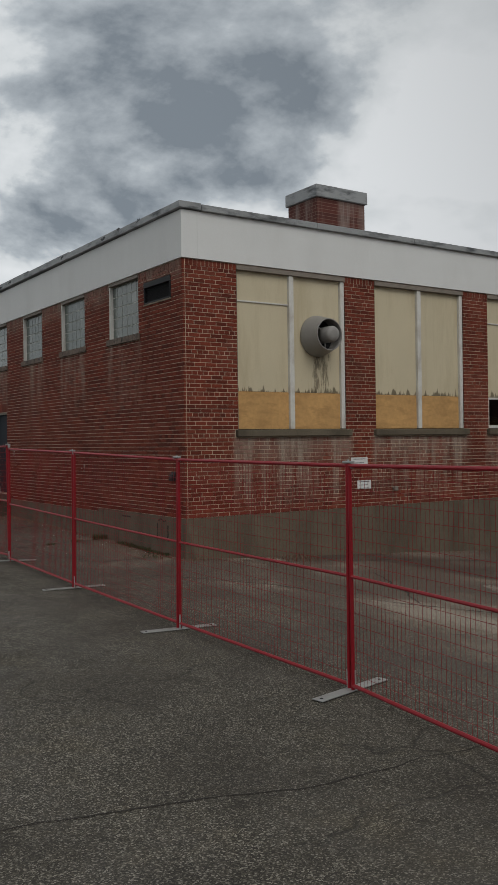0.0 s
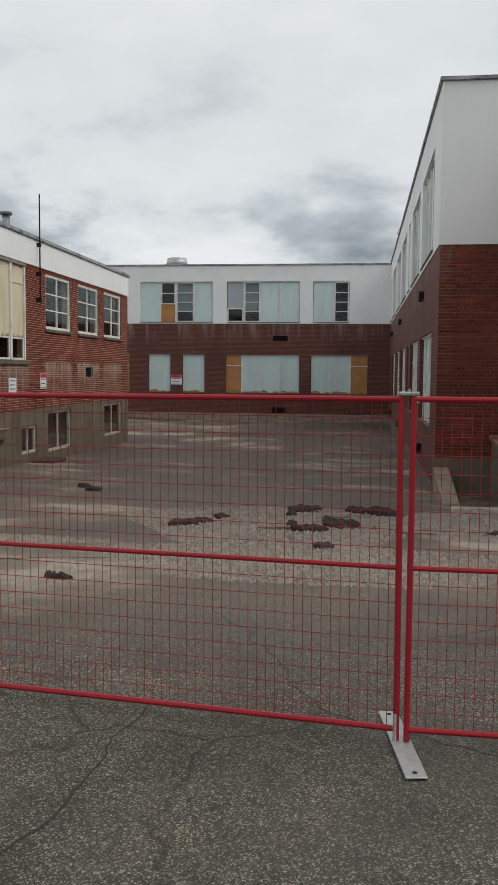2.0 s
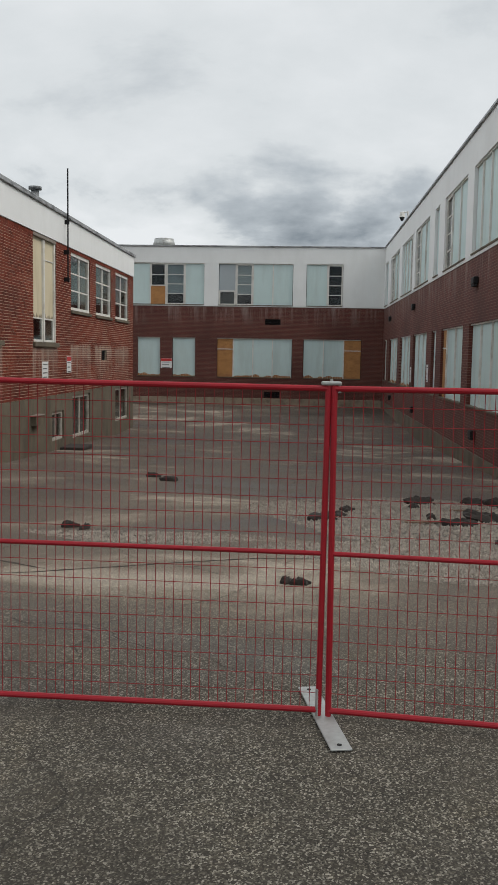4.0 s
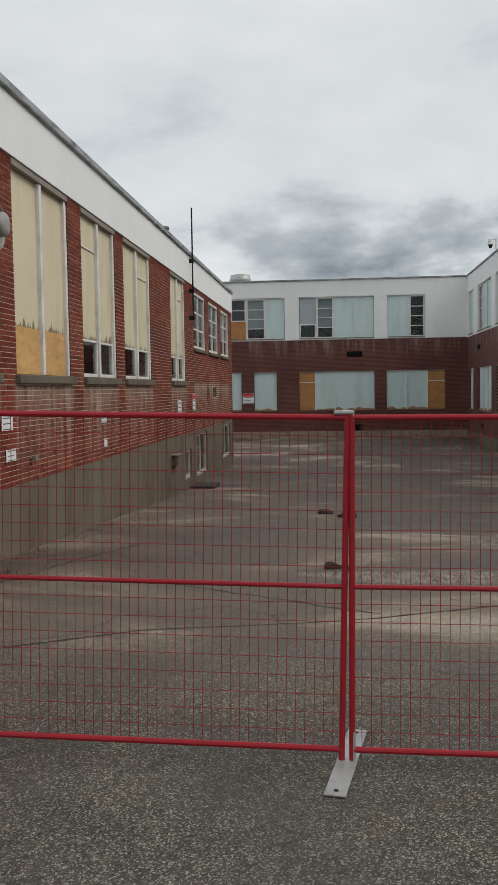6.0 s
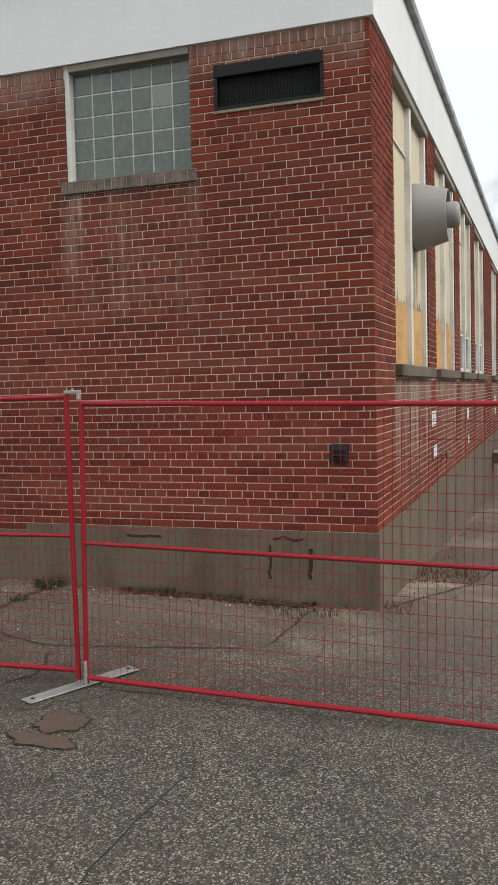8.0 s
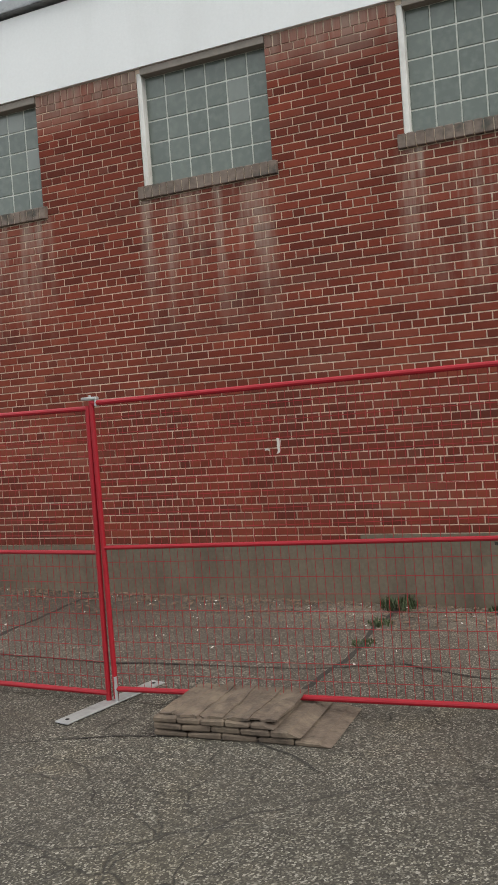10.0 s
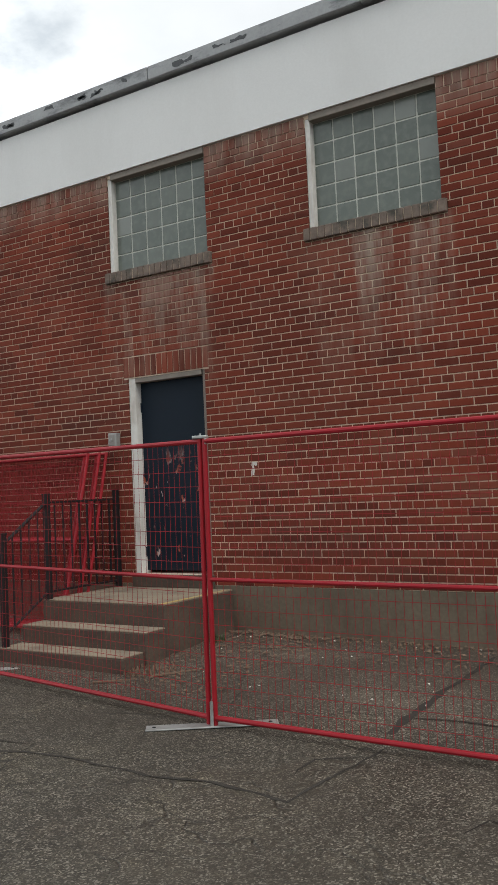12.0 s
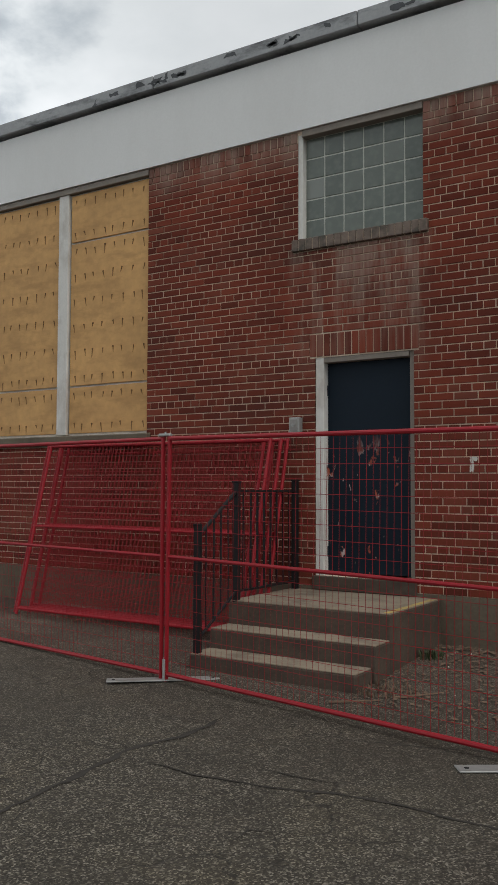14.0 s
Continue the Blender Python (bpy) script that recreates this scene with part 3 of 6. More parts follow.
def ground_z(x, y):
    """Height of the paving: nearly level outside, falling into the courtyard."""
    side = between(ALONG, x)
    near = min(1.0, max(0.0, 1 - y / 18))
    z = side * near - 0.69 * (1 - near) + (between(DEEP, y) if x > -0.5 or y > 27 else 0.0)
    z += between(APRON, x) * min(1.0, max(0.0, (y + 2.2) / 2.0))
    lumps = noise.noise(Vector((x * 0.35, y * 0.35, 0))) * 0.02 + noise.noise(Vector((x * 1.7, y * 1.7, 4))) * 0.006
    return z + (lumps if abs(x) < 30 and -20 < y < 40 else 0)


gx = [-2000, -300, -80, -40, -25] + [-18 + 0.5 * i for i in range(35)] + [-0.45] + [0.25 * i for i in range(61)] + [18, 25, 40, 80, 300, 2000]
gy = [-2000, -300, -80, -40, -20] + [-12 + 0.4 * i for i in range(35)] + [2 + 1.0 * i for i in range(1, 40)] + [45, 60, 100, 300, 2000]
gx = sorted(set(gx))
bm = bmesh.new()
grid = [[bm.verts.new((x, y, ground_z(x, y))) for x in gx] for y in gy]
for j in range(len(gy) - 1):
    for i in range(len(gx) - 1):
        bm.faces.new((grid[j][i], grid[j][i + 1], grid[j + 1][i + 1], grid[j + 1][i]))
solid("ground", bm, M_ASPHALT, "worn grey asphalt yard with cracks, silt and pale aggregate", "ground", kind="structure", smooth=True)

# ---- left wing: walls ----
COURSE = 0.0692
F_WINDOWS = [(-2.865, -1.61), (-5.275, -4.005), (-7.665, -6.40), (-10.08, -8.81)]
F_SILL, F_TOP = 3.20, 4.225
DOOR = (-9.89, -8.905, 0.03, 2.055)
PLY = (-16.0, -11.92, 1.41, 4.22)
VENT = (-1.38, -0.40, 3.67, 4.05)
S_WINDOWS = [(1.045, 3.42), (4.15, 6.54), (7.27, 9.50), (10.18, 12.69), (15.18, 17.28)]
S_SILL, S_TOP = 1.45, 4.215
L_WINDOWS = [(18.87, 21.2), (22.03, 24.35), (25.11, 27.44)]
L_SILL = 2.45
BASEMENT = [(16.77, 17.98, -1.29, -0.47), (18.95, 21.15, -1.40, -0.11), (25.05, 27.5, -1.35, -0.11)]
WING_X, WING_Y = -19.0, 28.5

front_holes = [(a, b, F_SILL, F_TOP) for a, b in F_WINDOWS] + [DOOR, PLY, VENT]
side_holes = [(a, b, S_SILL, S_TOP) for a, b in S_WINDOWS] + [(a, b, L_SILL, 4.15) for a, b in L_WINDOWS] + [(22.86, 23.67, 0.94, 1.28)]

wall_front = solid("wall_front", pierced("x", 0.008, 0.30, WING_X, -0.008, -COURSE, 4.26, front_holes), M_MORTAR, "red brick school wall with raked mortar joints", "wall", kind="structure")
wall_side = solid("wall_side", pierced("y", -0.008, -0.30, 0.308, WING_Y, 0, 4.26, side_holes), M_MORTAR, "red brick courtyard wall with tall boarded windows", "wall", kind="structure")
solid("wall_end", pierced("x", WING_Y, -0.3, WING_X, -0.31, -2.6, 4.26, []), M_FAR_X, "red brick end wall of the low wing", "wall", kind="structure")
solid("wall_rear", pierced("y", WING_X, 0.3, 0.31, WING_Y - 0.31, -2.6, 4.26, []), M_FAR_Y, "red brick rear wall of the low wing", "wall", kind="structure")
FOOTING_STEP = -3.45
base_holes = [(a, b, c, d) for a, b, c, d in BASEMENT]
solid("foundation_front_stepped", slab(WING_X, -0.012, -2.6, FOOTING_STEP, 0.306, -COURSE - 0.002), M_CONCRETE, "stained grey concrete foundation, one course lower", "wall", kind="structure")
foundation_front = solid("foundation_front", pierced("x", -0.012, 0.32, FOOTING_STEP + 0.001, 0.012, -2.6, -0.002, []), M_CONCRETE, "stained grey concrete foundation under the brick", "wall", kind="structure")
solid("foundation_side", pierced("y", 0.012, -0.32, 0.31, WING_Y, -2.6, -0.002, base_holes), M_CONCRETE, "stained grey concrete foundation with basement windows", "wall", kind="structure")
solid("fascia_front", pierced("x", -0.03, 0.3, WING_X, 0.03, 4.262, 5.04, []), M_WHITE, "smooth white painted parapet band", "fascia", kind="structure")
solid("fascia_side", pierced("y", 0.03, -0.3, 0.272, WING_Y + 0.03, 4.262, 5.04, []), M_WHITE, "smooth white painted parapet band", "fascia", kind="structure")
cap = bmesh.new()
x = WING_X
while x < 0.09:
    e = min(x + 2.4, 0.09)
    box(cap, x, -0.09, 5.042 + 0.004 * min(9, -x), e - 0.006, 0.33, 5.148 - 0.008 * max(x, -9.5))
    x += 2.4
parapet_cap = solid("parapet_cap_front", bevelled(cap, 0.008), M_CAP, "dented grey metal parapet flashing in lapped lengths", "flashing", kind="structure")
cap = bmesh.new()
y = 0.334
while y < WING_Y:
    box(cap, -0.33, y, 5.042, 0.09, min(y + 2.4, WING_Y + 0.09) - 0.006, 5.15)
    y += 2.4
solid("parapet_cap_side", bevelled(cap, 0.008), M_CAP, "dented grey metal parapet flashing in lapped lengths", "flashing", kind="structure")
solid("roof", slab(WING_X, 0.3, 4.65, -0.3, WING_Y, 4.8), M_ROOF, "flat gravel roof behind the parapet", "roof", kind="structure")
# ceiling and floor are coloured near-black so the rooms read as unlit
solid("ceiling", slab(WING_X + 0.3, 0.31, 4.26, -0.31, WING_Y - 0.3, 4.4), M_DARK, "ceiling inside the closed wing, near-black for its unlit room", "ceiling", kind="structure")
solid("floor", slab(WING_X + 0.3, 0.31, -0.4, -0.34, WING_Y - 0.3, -0.1), M_DARK, "floor inside the closed wing, near-black for its unlit room", "floor", kind="structure")


# ---- back and right buildings ----
BACK_Y, RIGHT_X, END_Y, HIGH = 41.2, 11.265, 10.95, 7.1
UPPER_Z, LOWER_Z = (3.88, 6.15), (-0.05, 2.11)
B_UPPER = [(-5.6, -3.45), (-2.68, 1.46), (2.25, 6.31), (7.03, 9.02)]
B_LOWER = [(-5.4, -3.32), (-2.22, -0.95), (-0.28, 1.0), (2.2, 6.33), (6.94, 10.09)]
R_BAYS = [(12.6, 16.43), (17.34, 21.07), (22.17, 23.18), (24.39, 28.22), (29.07, 32.9), (33.96, 37.79), (39.15, 40.7)]
solid("wall_back_lower", pierced("x", BACK_Y, 0.3, -26, RIGHT_X, -1.31, 3.82, [(a, b, *LOWER_Z) for a, b in B_LOWER] + [(4.82, 5.67, 2.86, 3.17), (4.82, 5.67, -1.13, -0.81)]), M_FAR_X, "dark red brick ground storey across the courtyard", "wall", kind="structure")
solid("wall_back_upper", pierced("x", BACK_Y - 0.02, 0.3, -26, RIGHT_X - 0.02, 3.822, HIGH - 0.08, [(a, b, *UPPER_Z) for a, b in B_UPPER]), M_WHITE, "white painted upper storey across the courtyard", "wall", kind="structure")
solid("foundation_back", slab(-26, BACK_Y - 0.1, -2.6, RIGHT_X - 0.04, BACK_Y - 0.002, -1.16), M_STEP, "concrete footing of the far building", "wall", kind="structure")
solid("wall_right_lower", pierced("y", RIGHT_X, 0.3, END_Y, BACK_Y, -1.17, 3.79, [(a, b, *LOWER_Z) for a, b in R_BAYS]), M_FAR_Y, "dark red brick ground storey along the courtyard", "wall", kind="structure")
solid("wall_right_upper", pierced("y", RIGHT_X - 0.02, 0.3, END_Y - 0.02, BACK_Y - 0.02, 3.792, HIGH - 0.08, [(a, b, *UPPER_Z) for a, b in R_BAYS]), M_WHITE, "white painted upper storey along the courtyard", "wall", kind="structure")
solid("foundation_right", slab(RIGHT_X - 0.03, END_Y + 0.02, -2.6, RIGHT_X + 0.3, BACK_Y, -1.172), M_CONCRETE, "concrete footing along the courtyard", "wall", kind="structure")
solid("roof_cap_back", slab(-26, BACK_Y - 0.08, HIGH - 0.078, RIGHT_X - 0.1, BACK_Y + 0.4, HIGH, 0.01), M_CAP, "thin grey metal roof edge", "flashing", kind="structure")
solid("roof_cap_right", slab(RIGHT_X - 0.08, END_Y - 0.08, HIGH - 0.078, RIGHT_X + 0.4, BACK_Y + 0.4, HIGH, 0.01), M_CAP, "thin grey metal roof edge", "flashing", kind="structure")
solid("roof_high", slab(RIGHT_X + 0.3, END_Y + 0.3, HIGH - 0.3, 30, BACK_Y + 16, HIGH - 0.15), M_ROOF, "flat roof of the two-storey building", "roof", kind="structure")
solid("roof_far", slab(-26, BACK_Y + 0.3, HIGH - 0.3, RIGHT_X + 0.3, BACK_Y + 16, HIGH - 0.15), M_ROOF, "flat roof of the far building", "roof", kind="structure")
# end of the two-storey wing and the wall that comes forward beside it
STEP_X, STEP_TOP = 13.70, 5.99
end_wall = solid("wall_wing_end", pierced("x", END_Y + 0.008, 0.3, RIGHT_X + 0.004, STEP_X, -0.55, 3.79, []), M_MORTAR_DARK, "red brick end wall of the two-storey wing", "wall", kind="structure")
solid("wall_wing_end_upper", pierced("x", END_Y - 0.02, 0.3, RIGHT_X + 0.2802, 24.0, 3.792, HIGH - 0.08, []), M_WHITE, "blank white painted upper end wall", "wall", kind="structure")
solid("foundation_wing_end", slab(RIGHT_X - 0.01, END_Y - 0.015, -2.6, STEP_X, END_Y + 0.29, -0.552), M_CONCRETE, "grey concrete foundation of the wing end", "wall", kind="structure")
solid("roof_cap_wing_end", slab(RIGHT_X + 0.405, END_Y - 0.08, HIGH - 0.078, 30, END_Y + 0.4, HIGH, 0.01), M_CAP, "thin grey metal roof edge", "flashing", kind="structure")
step_wall = solid("wall_forward", pierced("y", STEP_X, 0.3, 4.0, END_Y - 0.03, -2.6, STEP_TOP - 0.1, [(8.05, 9.4, 2.2, 4.35)]), M_FAR_Y, "red brick wall with a tall boarded window", "wall", kind="structure")
solid("wall_forward_front", pierced("x", 4.0, 0.3, STEP_X + 0.31, 30, -2.6, STEP_TOP - 0.1, []), M_FAR_X, "red brick front wall of the neighbouring block", "wall", kind="structure")
solid("roof_cap_forward", slab(STEP_X - 0.12, 3.9, STEP_TOP - 0.098, STEP_X + 0.3, END_Y - 0.1, STEP_TOP + 0.03, 0.01), M_CAP, "grey metal roof edge of the neighbouring block", "flashing", kind="structure")
solid("roof_neighbour", slab(STEP_X + 0.3, 4.3, STEP_TOP - 0.4, 30, END_Y, STEP_TOP - 0.25), M_ROOF, "flat roof of the neighbouring block", "roof", kind="structure")


# ---- bricks ----
def rows_of(u0, u1, holes, z0, courses, bond=5, gap=0.010):
    """Bricks (u0, u1, z0, z1) of a wall in common bond, cut at the openings."""
    out = []
    for k in range(courses):
        za, zb = z0 + k * COURSE + gap / 2, z0 + (k + 1) * COURSE - gap / 2
        length = 0.1055 if k % bond == bond - 1 else 0.211
        zc = (za + zb) / 2
        cuts = sorted((a, b) for a, b, c, d in holes if c < za + 0.016 and d > zb - 0.016)
        part_cuts = [h for h in holes if (za + 0.016 <= h[2] < zb) or (za < h[3] <= zb - 0.016)]
        spans, at = [], u0
        for a, b in cuts:
            if a > at:
                spans.append((at, a))
            at = max(at, b)
        if at < u1:
            spans.append((at, u1))
        shift = 0.0528 if length < 0.2 else (0.1055 if k % 2 else 0.0)
        for a, b in spans:
            n = math.floor((a - shift) / length)
            row = []
            while shift + n * length < b:
                p, q = max(a, shift + n * length + gap / 2), min(b, shift + (n + 1) * length - gap / 2)
                if q - p > 0.001 or not row:
                    row.append([p, max(q, p)])
                n += 1
            # slivers at the ends join their neighbours
            if len(row) > 1 and row[0][1] - row[0][0] < 0.035:
                row.pop(0)
            if len(row) > 1 and row[-1][1] - row[-1][0] < 0.035:
                row.pop()
            row[0][0], row[-1][1] = a, b
            for p, q in row:
                pieces = [(p, q, za, zb)]
                for c0, c1, lo, hi in part_cuts:
                    cut = []
                    for e, f, g, h in pieces:
                        s, t = max(e, c0), min(f, c1)
                        if t - s < 0.004:
                            cut.append((e, f, g, h))
                            continue
                        if s - e > 0.012:
                            cut.append((e, s, g, h))
                        if f - t > 0.012:
                            cut.append((t, f, g, h))
                        if g < lo < h and lo - 0.006 - g > 0.012:
                            cut.append((s, t, g, lo - 0.006))
                        if g < hi < h and h - hi - 0.006 > 0.012:
                            cut.append((s, t, hi + 0.006, h))
                    pieces = cut
                out += pieces
    return out


def upright_row(u0, u1, z0, z1, pitch=0.0755, gap=0.011):
    n = max(1, round((u1 - u0) / pitch))
    w = (u1 - u0) / n
    return [(u0 + i * w + gap / 2, u0 + (i + 1) * w - gap / 2, z0, z1) for i in range(n)]


brick_meshes = {}


def brick_mesh(w, h):
    """A shared mesh for a brick of about that size, its face towards -y."""
    key = (round(w, 2), round(h, 2))
    if key not in brick_meshes:
        bm = box(bmesh.new(), -w / 2, 0, -h / 2, w / 2, 0.05, h / 2)
        bmesh.ops.bevel(bm, geom=[e for e in bm.edges if all(v.co.y < 0.01 for v in e.verts)], offset=0.003, segments=1, affect="EDGES")
        brick_meshes[key] = to_mesh("brick", bm, M_BRICK_ONE)
    return brick_meshes[key]


def lay_bricks(wall, axis, face, out, bricks, near, rng):
    """Bricks of a wall: those inside the near rectangle are objects, the others one joined mesh. out: sign of the outward normal."""
    singles = [b for b in bricks if near[0] < (b[0] + b[1]) / 2 < near[1] and near[2] < b[2] < near[3]][:300]
    chosen = set(singles)
    verts, faces = [], []
    for b in bricks:
        p, q, za, zb = b
        proud = rng.uniform(-0.0015, 0.002)
        if b in chosen:
            ob = new("brick", brick_mesh(q - p, zb - za))
            c, z = (p + q) / 2, (za + zb) / 2
            if axis == "x":
                ob.matrix_basis = pose(c, face + out * proud, z, 0, 0, 0 if out < 0 else 180)
            else:
                ob.matrix_basis = pose(face + out * proud, c, z, 0, 0, 90 if out > 0 else -90)
            ob.parent = wall
            continue
        i = len(verts)
        f, r = face + out * proud, face - out * 0.04
        c = 0.003
        for d, k in ((f, c), (f - out * c, 0), (r, 0)):
            for u, z in ((p + k, za + k), (q - k, za + k), (q - k, zb - k), (p + k, zb - k)):
                verts.append((u, d, z) if axis == "x" else (d, u, z))
        flip = (axis == "x") == (out > 0)
        quads = [(0, 1, 2, 3)]
        for s in (0, 4):
            for e in range(4):
                g = (e + 1) % 4
                quads.append((s + 4 + e, s + 4 + g, s + g, s + e))
        for qd in quads:
            qd = qd[::-1] if flip else qd
            faces.append(tuple(i + v for v in qd))
    me = bpy.data.meshes.new("brickwork")
    me.from_pydata(verts, [], faces)
    me.materials.append(M_BRICK)
    ob = new("brickwork", me)
    ob.parent = wall
    tagged(ob, "red bricks in common bond with pale joints", kind="stuff")


rng = random.Random(5)


# ---- front windows of glass block ----
def block_window(x0, x1):
    w = thing("window", "glass block window with a white jamb above a mossy brick sill", "window", "glass block windows", "structure")
    y = 0.075
    nx, nz = 6, 5
    cw, ch = (x1 - x0 - 0.05) / nx, (F_TOP - F_SILL - 0.03) / nz
    part("grout_panel", slab(x0 + 0.05, y + 0.005, F_SILL, x1, y + 0.10, F_TOP - 0.03), M_GROUT, w, "pale grout between the blocks")
    me = None
    for i in range(nx):
        for j in range(nz):
            if me is None:
                me = to_mesh("glass_block", bevelled(slab(-cw / 2 + 0.0048, 0, -ch / 2 + 0.0048, cw / 2 - 0.0048, 0.08, ch / 2 - 0.0048), 0.006, 1), M_BLOCK)
            ob = new("glass_block", me)
            ob.matrix_basis = pose(x0 + 0.05 + (i + 0.5) * cw, y, F_SILL + (j + 0.5) * ch)
            ob.parent = w
    part("jamb", slab(x0, 0.012, F_SILL, x0 + 0.05, 0.12, F_TOP, 0.004), M_FRAME, w, "white painted jamb")
    part("head", slab(x0 + 0.05, -0.01, F_TOP - 0.03, x1, 0.12, F_TOP + 0.04, 0.004), M_LINTEL, w, "brown steel head")
    sill = part("sill", slab(x0 - 0.045, -0.028, 3.093, x1 + 0.045, 0.07, F_SILL - 0.012), M_MORTAR, w)
    for a, b, c, d in upright_row(x0 - 0.05, x1 + 0.05, 3.088, F_SILL, 0.0755, 0.008):
        part("sill_brick", slab(a, -0.036 - rng.uniform(0, 0.005), c, b, 0.06, d, 0.005), M_SILL, sill)


for a, b in F_WINDOWS:
    block_window(a, b)


# ---- temporary fence ----
PANEL_W, PANEL_H = 2.80, 1.83


def fence_panel():
    p = thing("construction_fence", "red steel construction fence panel with welded wire mesh", "fence", "temporary fence sections")
    r = 0.0165
    for name, x in (("post", 0.0), ("post", PANEL_W)):
        part(name, bar((x, 0, 0), (x, 0, PANEL_H), r, 10), M_RED, p)
    for name, z in (("top_rail", PANEL_H - r), ("middle_rail", 0.93), ("bottom_rail", 0.06)):
        part(name, bar((0, 0, z), (PANEL_W, 0, z), r if name != "middle_rail" else 0.0135, 10), M_RED, p)
    up = to_mesh("wire", bar((0, 0, 0.06), (0, 0, PANEL_H - r), 0.0018, 4), M_WIRE)
    n = int(PANEL_W / 0.0508)
    for i in range(1, n + 1):
        ob = new("wire", up)
        ob.location = (i * PANEL_W / (n + 1), 0.004, 0)
        ob.parent = p
    across = to_mesh("wire", bar((0, 0, 0), (PANEL_W, 0, 0), 0.0018, 4), M_WIRE)
    n = int(PANEL_H / 0.1016)
    for i in range(1, n):
        ob = new("wire", across)
        ob.location = (0, -0.004, 0.06 + i * (PANEL_H - 0.075) / n)
        ob.parent = p
    return p


# joints of the fence line, from the door end to the courtyard mouth: place, and the heights of the panel ends that meet there
JOINTS = [(-15.78, -1.15, -0.60, -0.60), (-12.95, -1.57, -0.60, -0.60), (-10.09, -1.99, -0.605, -0.605), (-7.24, -2.43, -0.64, -0.64), (-4.31, -2.53, -0.65, -0.62), (-1.46, -2.44, -0.59, -0.635), (1.345, -2.49, -0.685, -0.685), (4.18, -2.46, -0.755, -0.755), (7.06, -2.49, -0.775, -0.775), (9.96, -2.91, -0.757, -0.757), (12.78, -2.98, -0.755, -0.755)]
FOOT_TURN = [-40, -45, -50, -55, -12, -25, -9, -9, 11, 8, 5]


def add_foot(section, x, y, turn, top):
    """The steel plate on which two sections meet, and the clamp over their posts, held by one of them."""
    inv = section.matrix_basis.inverted()
    foot = part("foot", slab(-0.055, -0.42, 0, 0.055, 0.42, 0.009, 0.002), M_GALV, section, "flat galvanised steel foot plate")
    foot.matrix_basis = inv @ pose(x, y, ground_z(x, y) + 0.006, 0, 0, turn)
    for u in (-0.035, 0.035):
        part("pin", bar((u, 0, 0.009), (u, 0, 0.16), 0.011, 8), M_GALV, foot)
    for v in (-0.37, 0.37):
        part("bolt_hole", bar((0, v, 0.008), (0, v, 0.0115), 0.013, 10), M_DARK, foot)
    clamp = part("clamp", slab(-0.052, -0.022, 0, 0.052, 0.022, 0.02, 0.005), M_GALV, section, "galvanised clamp over two posts")
    clamp.matrix_basis = inv @ pose(x, y, top + 0.002, 0, 0, 6)
    part("bolt", bar((0, 0, 0.02), (0, 0, 0.033), 0.008, 6), M_GALV, clamp)
    part("strap", slab(0.036, -0.019, -0.04, 0.051, 0.019, 0.0, 0.003), M_GALV, clamp)


pattern = fence_panel()
sections = []
for (xa, ya, _, za), (xb, yb, zb, _) in zip(JOINTS, JOINTS[1:]):
    L = math.hypot(xb - xa, yb - ya)
    ang = math.degrees(math.atan2(yb - ya, xb - xa))
    ux, uy = (xb - xa) / L, (yb - ya) / L
    stretch = (L - 0.055) / PANEL_W
    m = Matrix.Translation((xa + ux * 0.0275, ya + uy * 0.0275, za)) @ pose(0, 0, 0, 0, -math.degrees(math.atan2(zb - za, L)), ang) @ Matrix.Diagonal((stretch, 1, 1, 1))
    sections.append(copy_thing(pattern, m))
# spare sections leaning on the wall beside the steps
for dx, yb, yt in ((0.2, -0.58, -0.14), (0.0, -0.50, -0.07), (0.17, -0.66, -0.21), (0.03, -0.74, -0.28), (0.14, -0.82, -0.35)):
    tilt = math.degrees(math.asin((yt - yb) / PANEL_H))
    m = pose(-13.10 + dx, yb, ground_z(-12, -0.5) + 0.005, -tilt, 0, 0)
    if dx == 0.2:
        pattern.matrix_basis = m
    else:
        tagged(copy_thing(pattern, m), "spare red fence section leaning on the brick wall")
tagged(pattern, "spare red fence section leaning on the brick wall")
for i, (x, y, zl, zr) in enumerate(JOINTS[:-1]):
    add_foot(sections[i], x, y, FOOT_TURN[i], max(zl, zr) + PANEL_H)


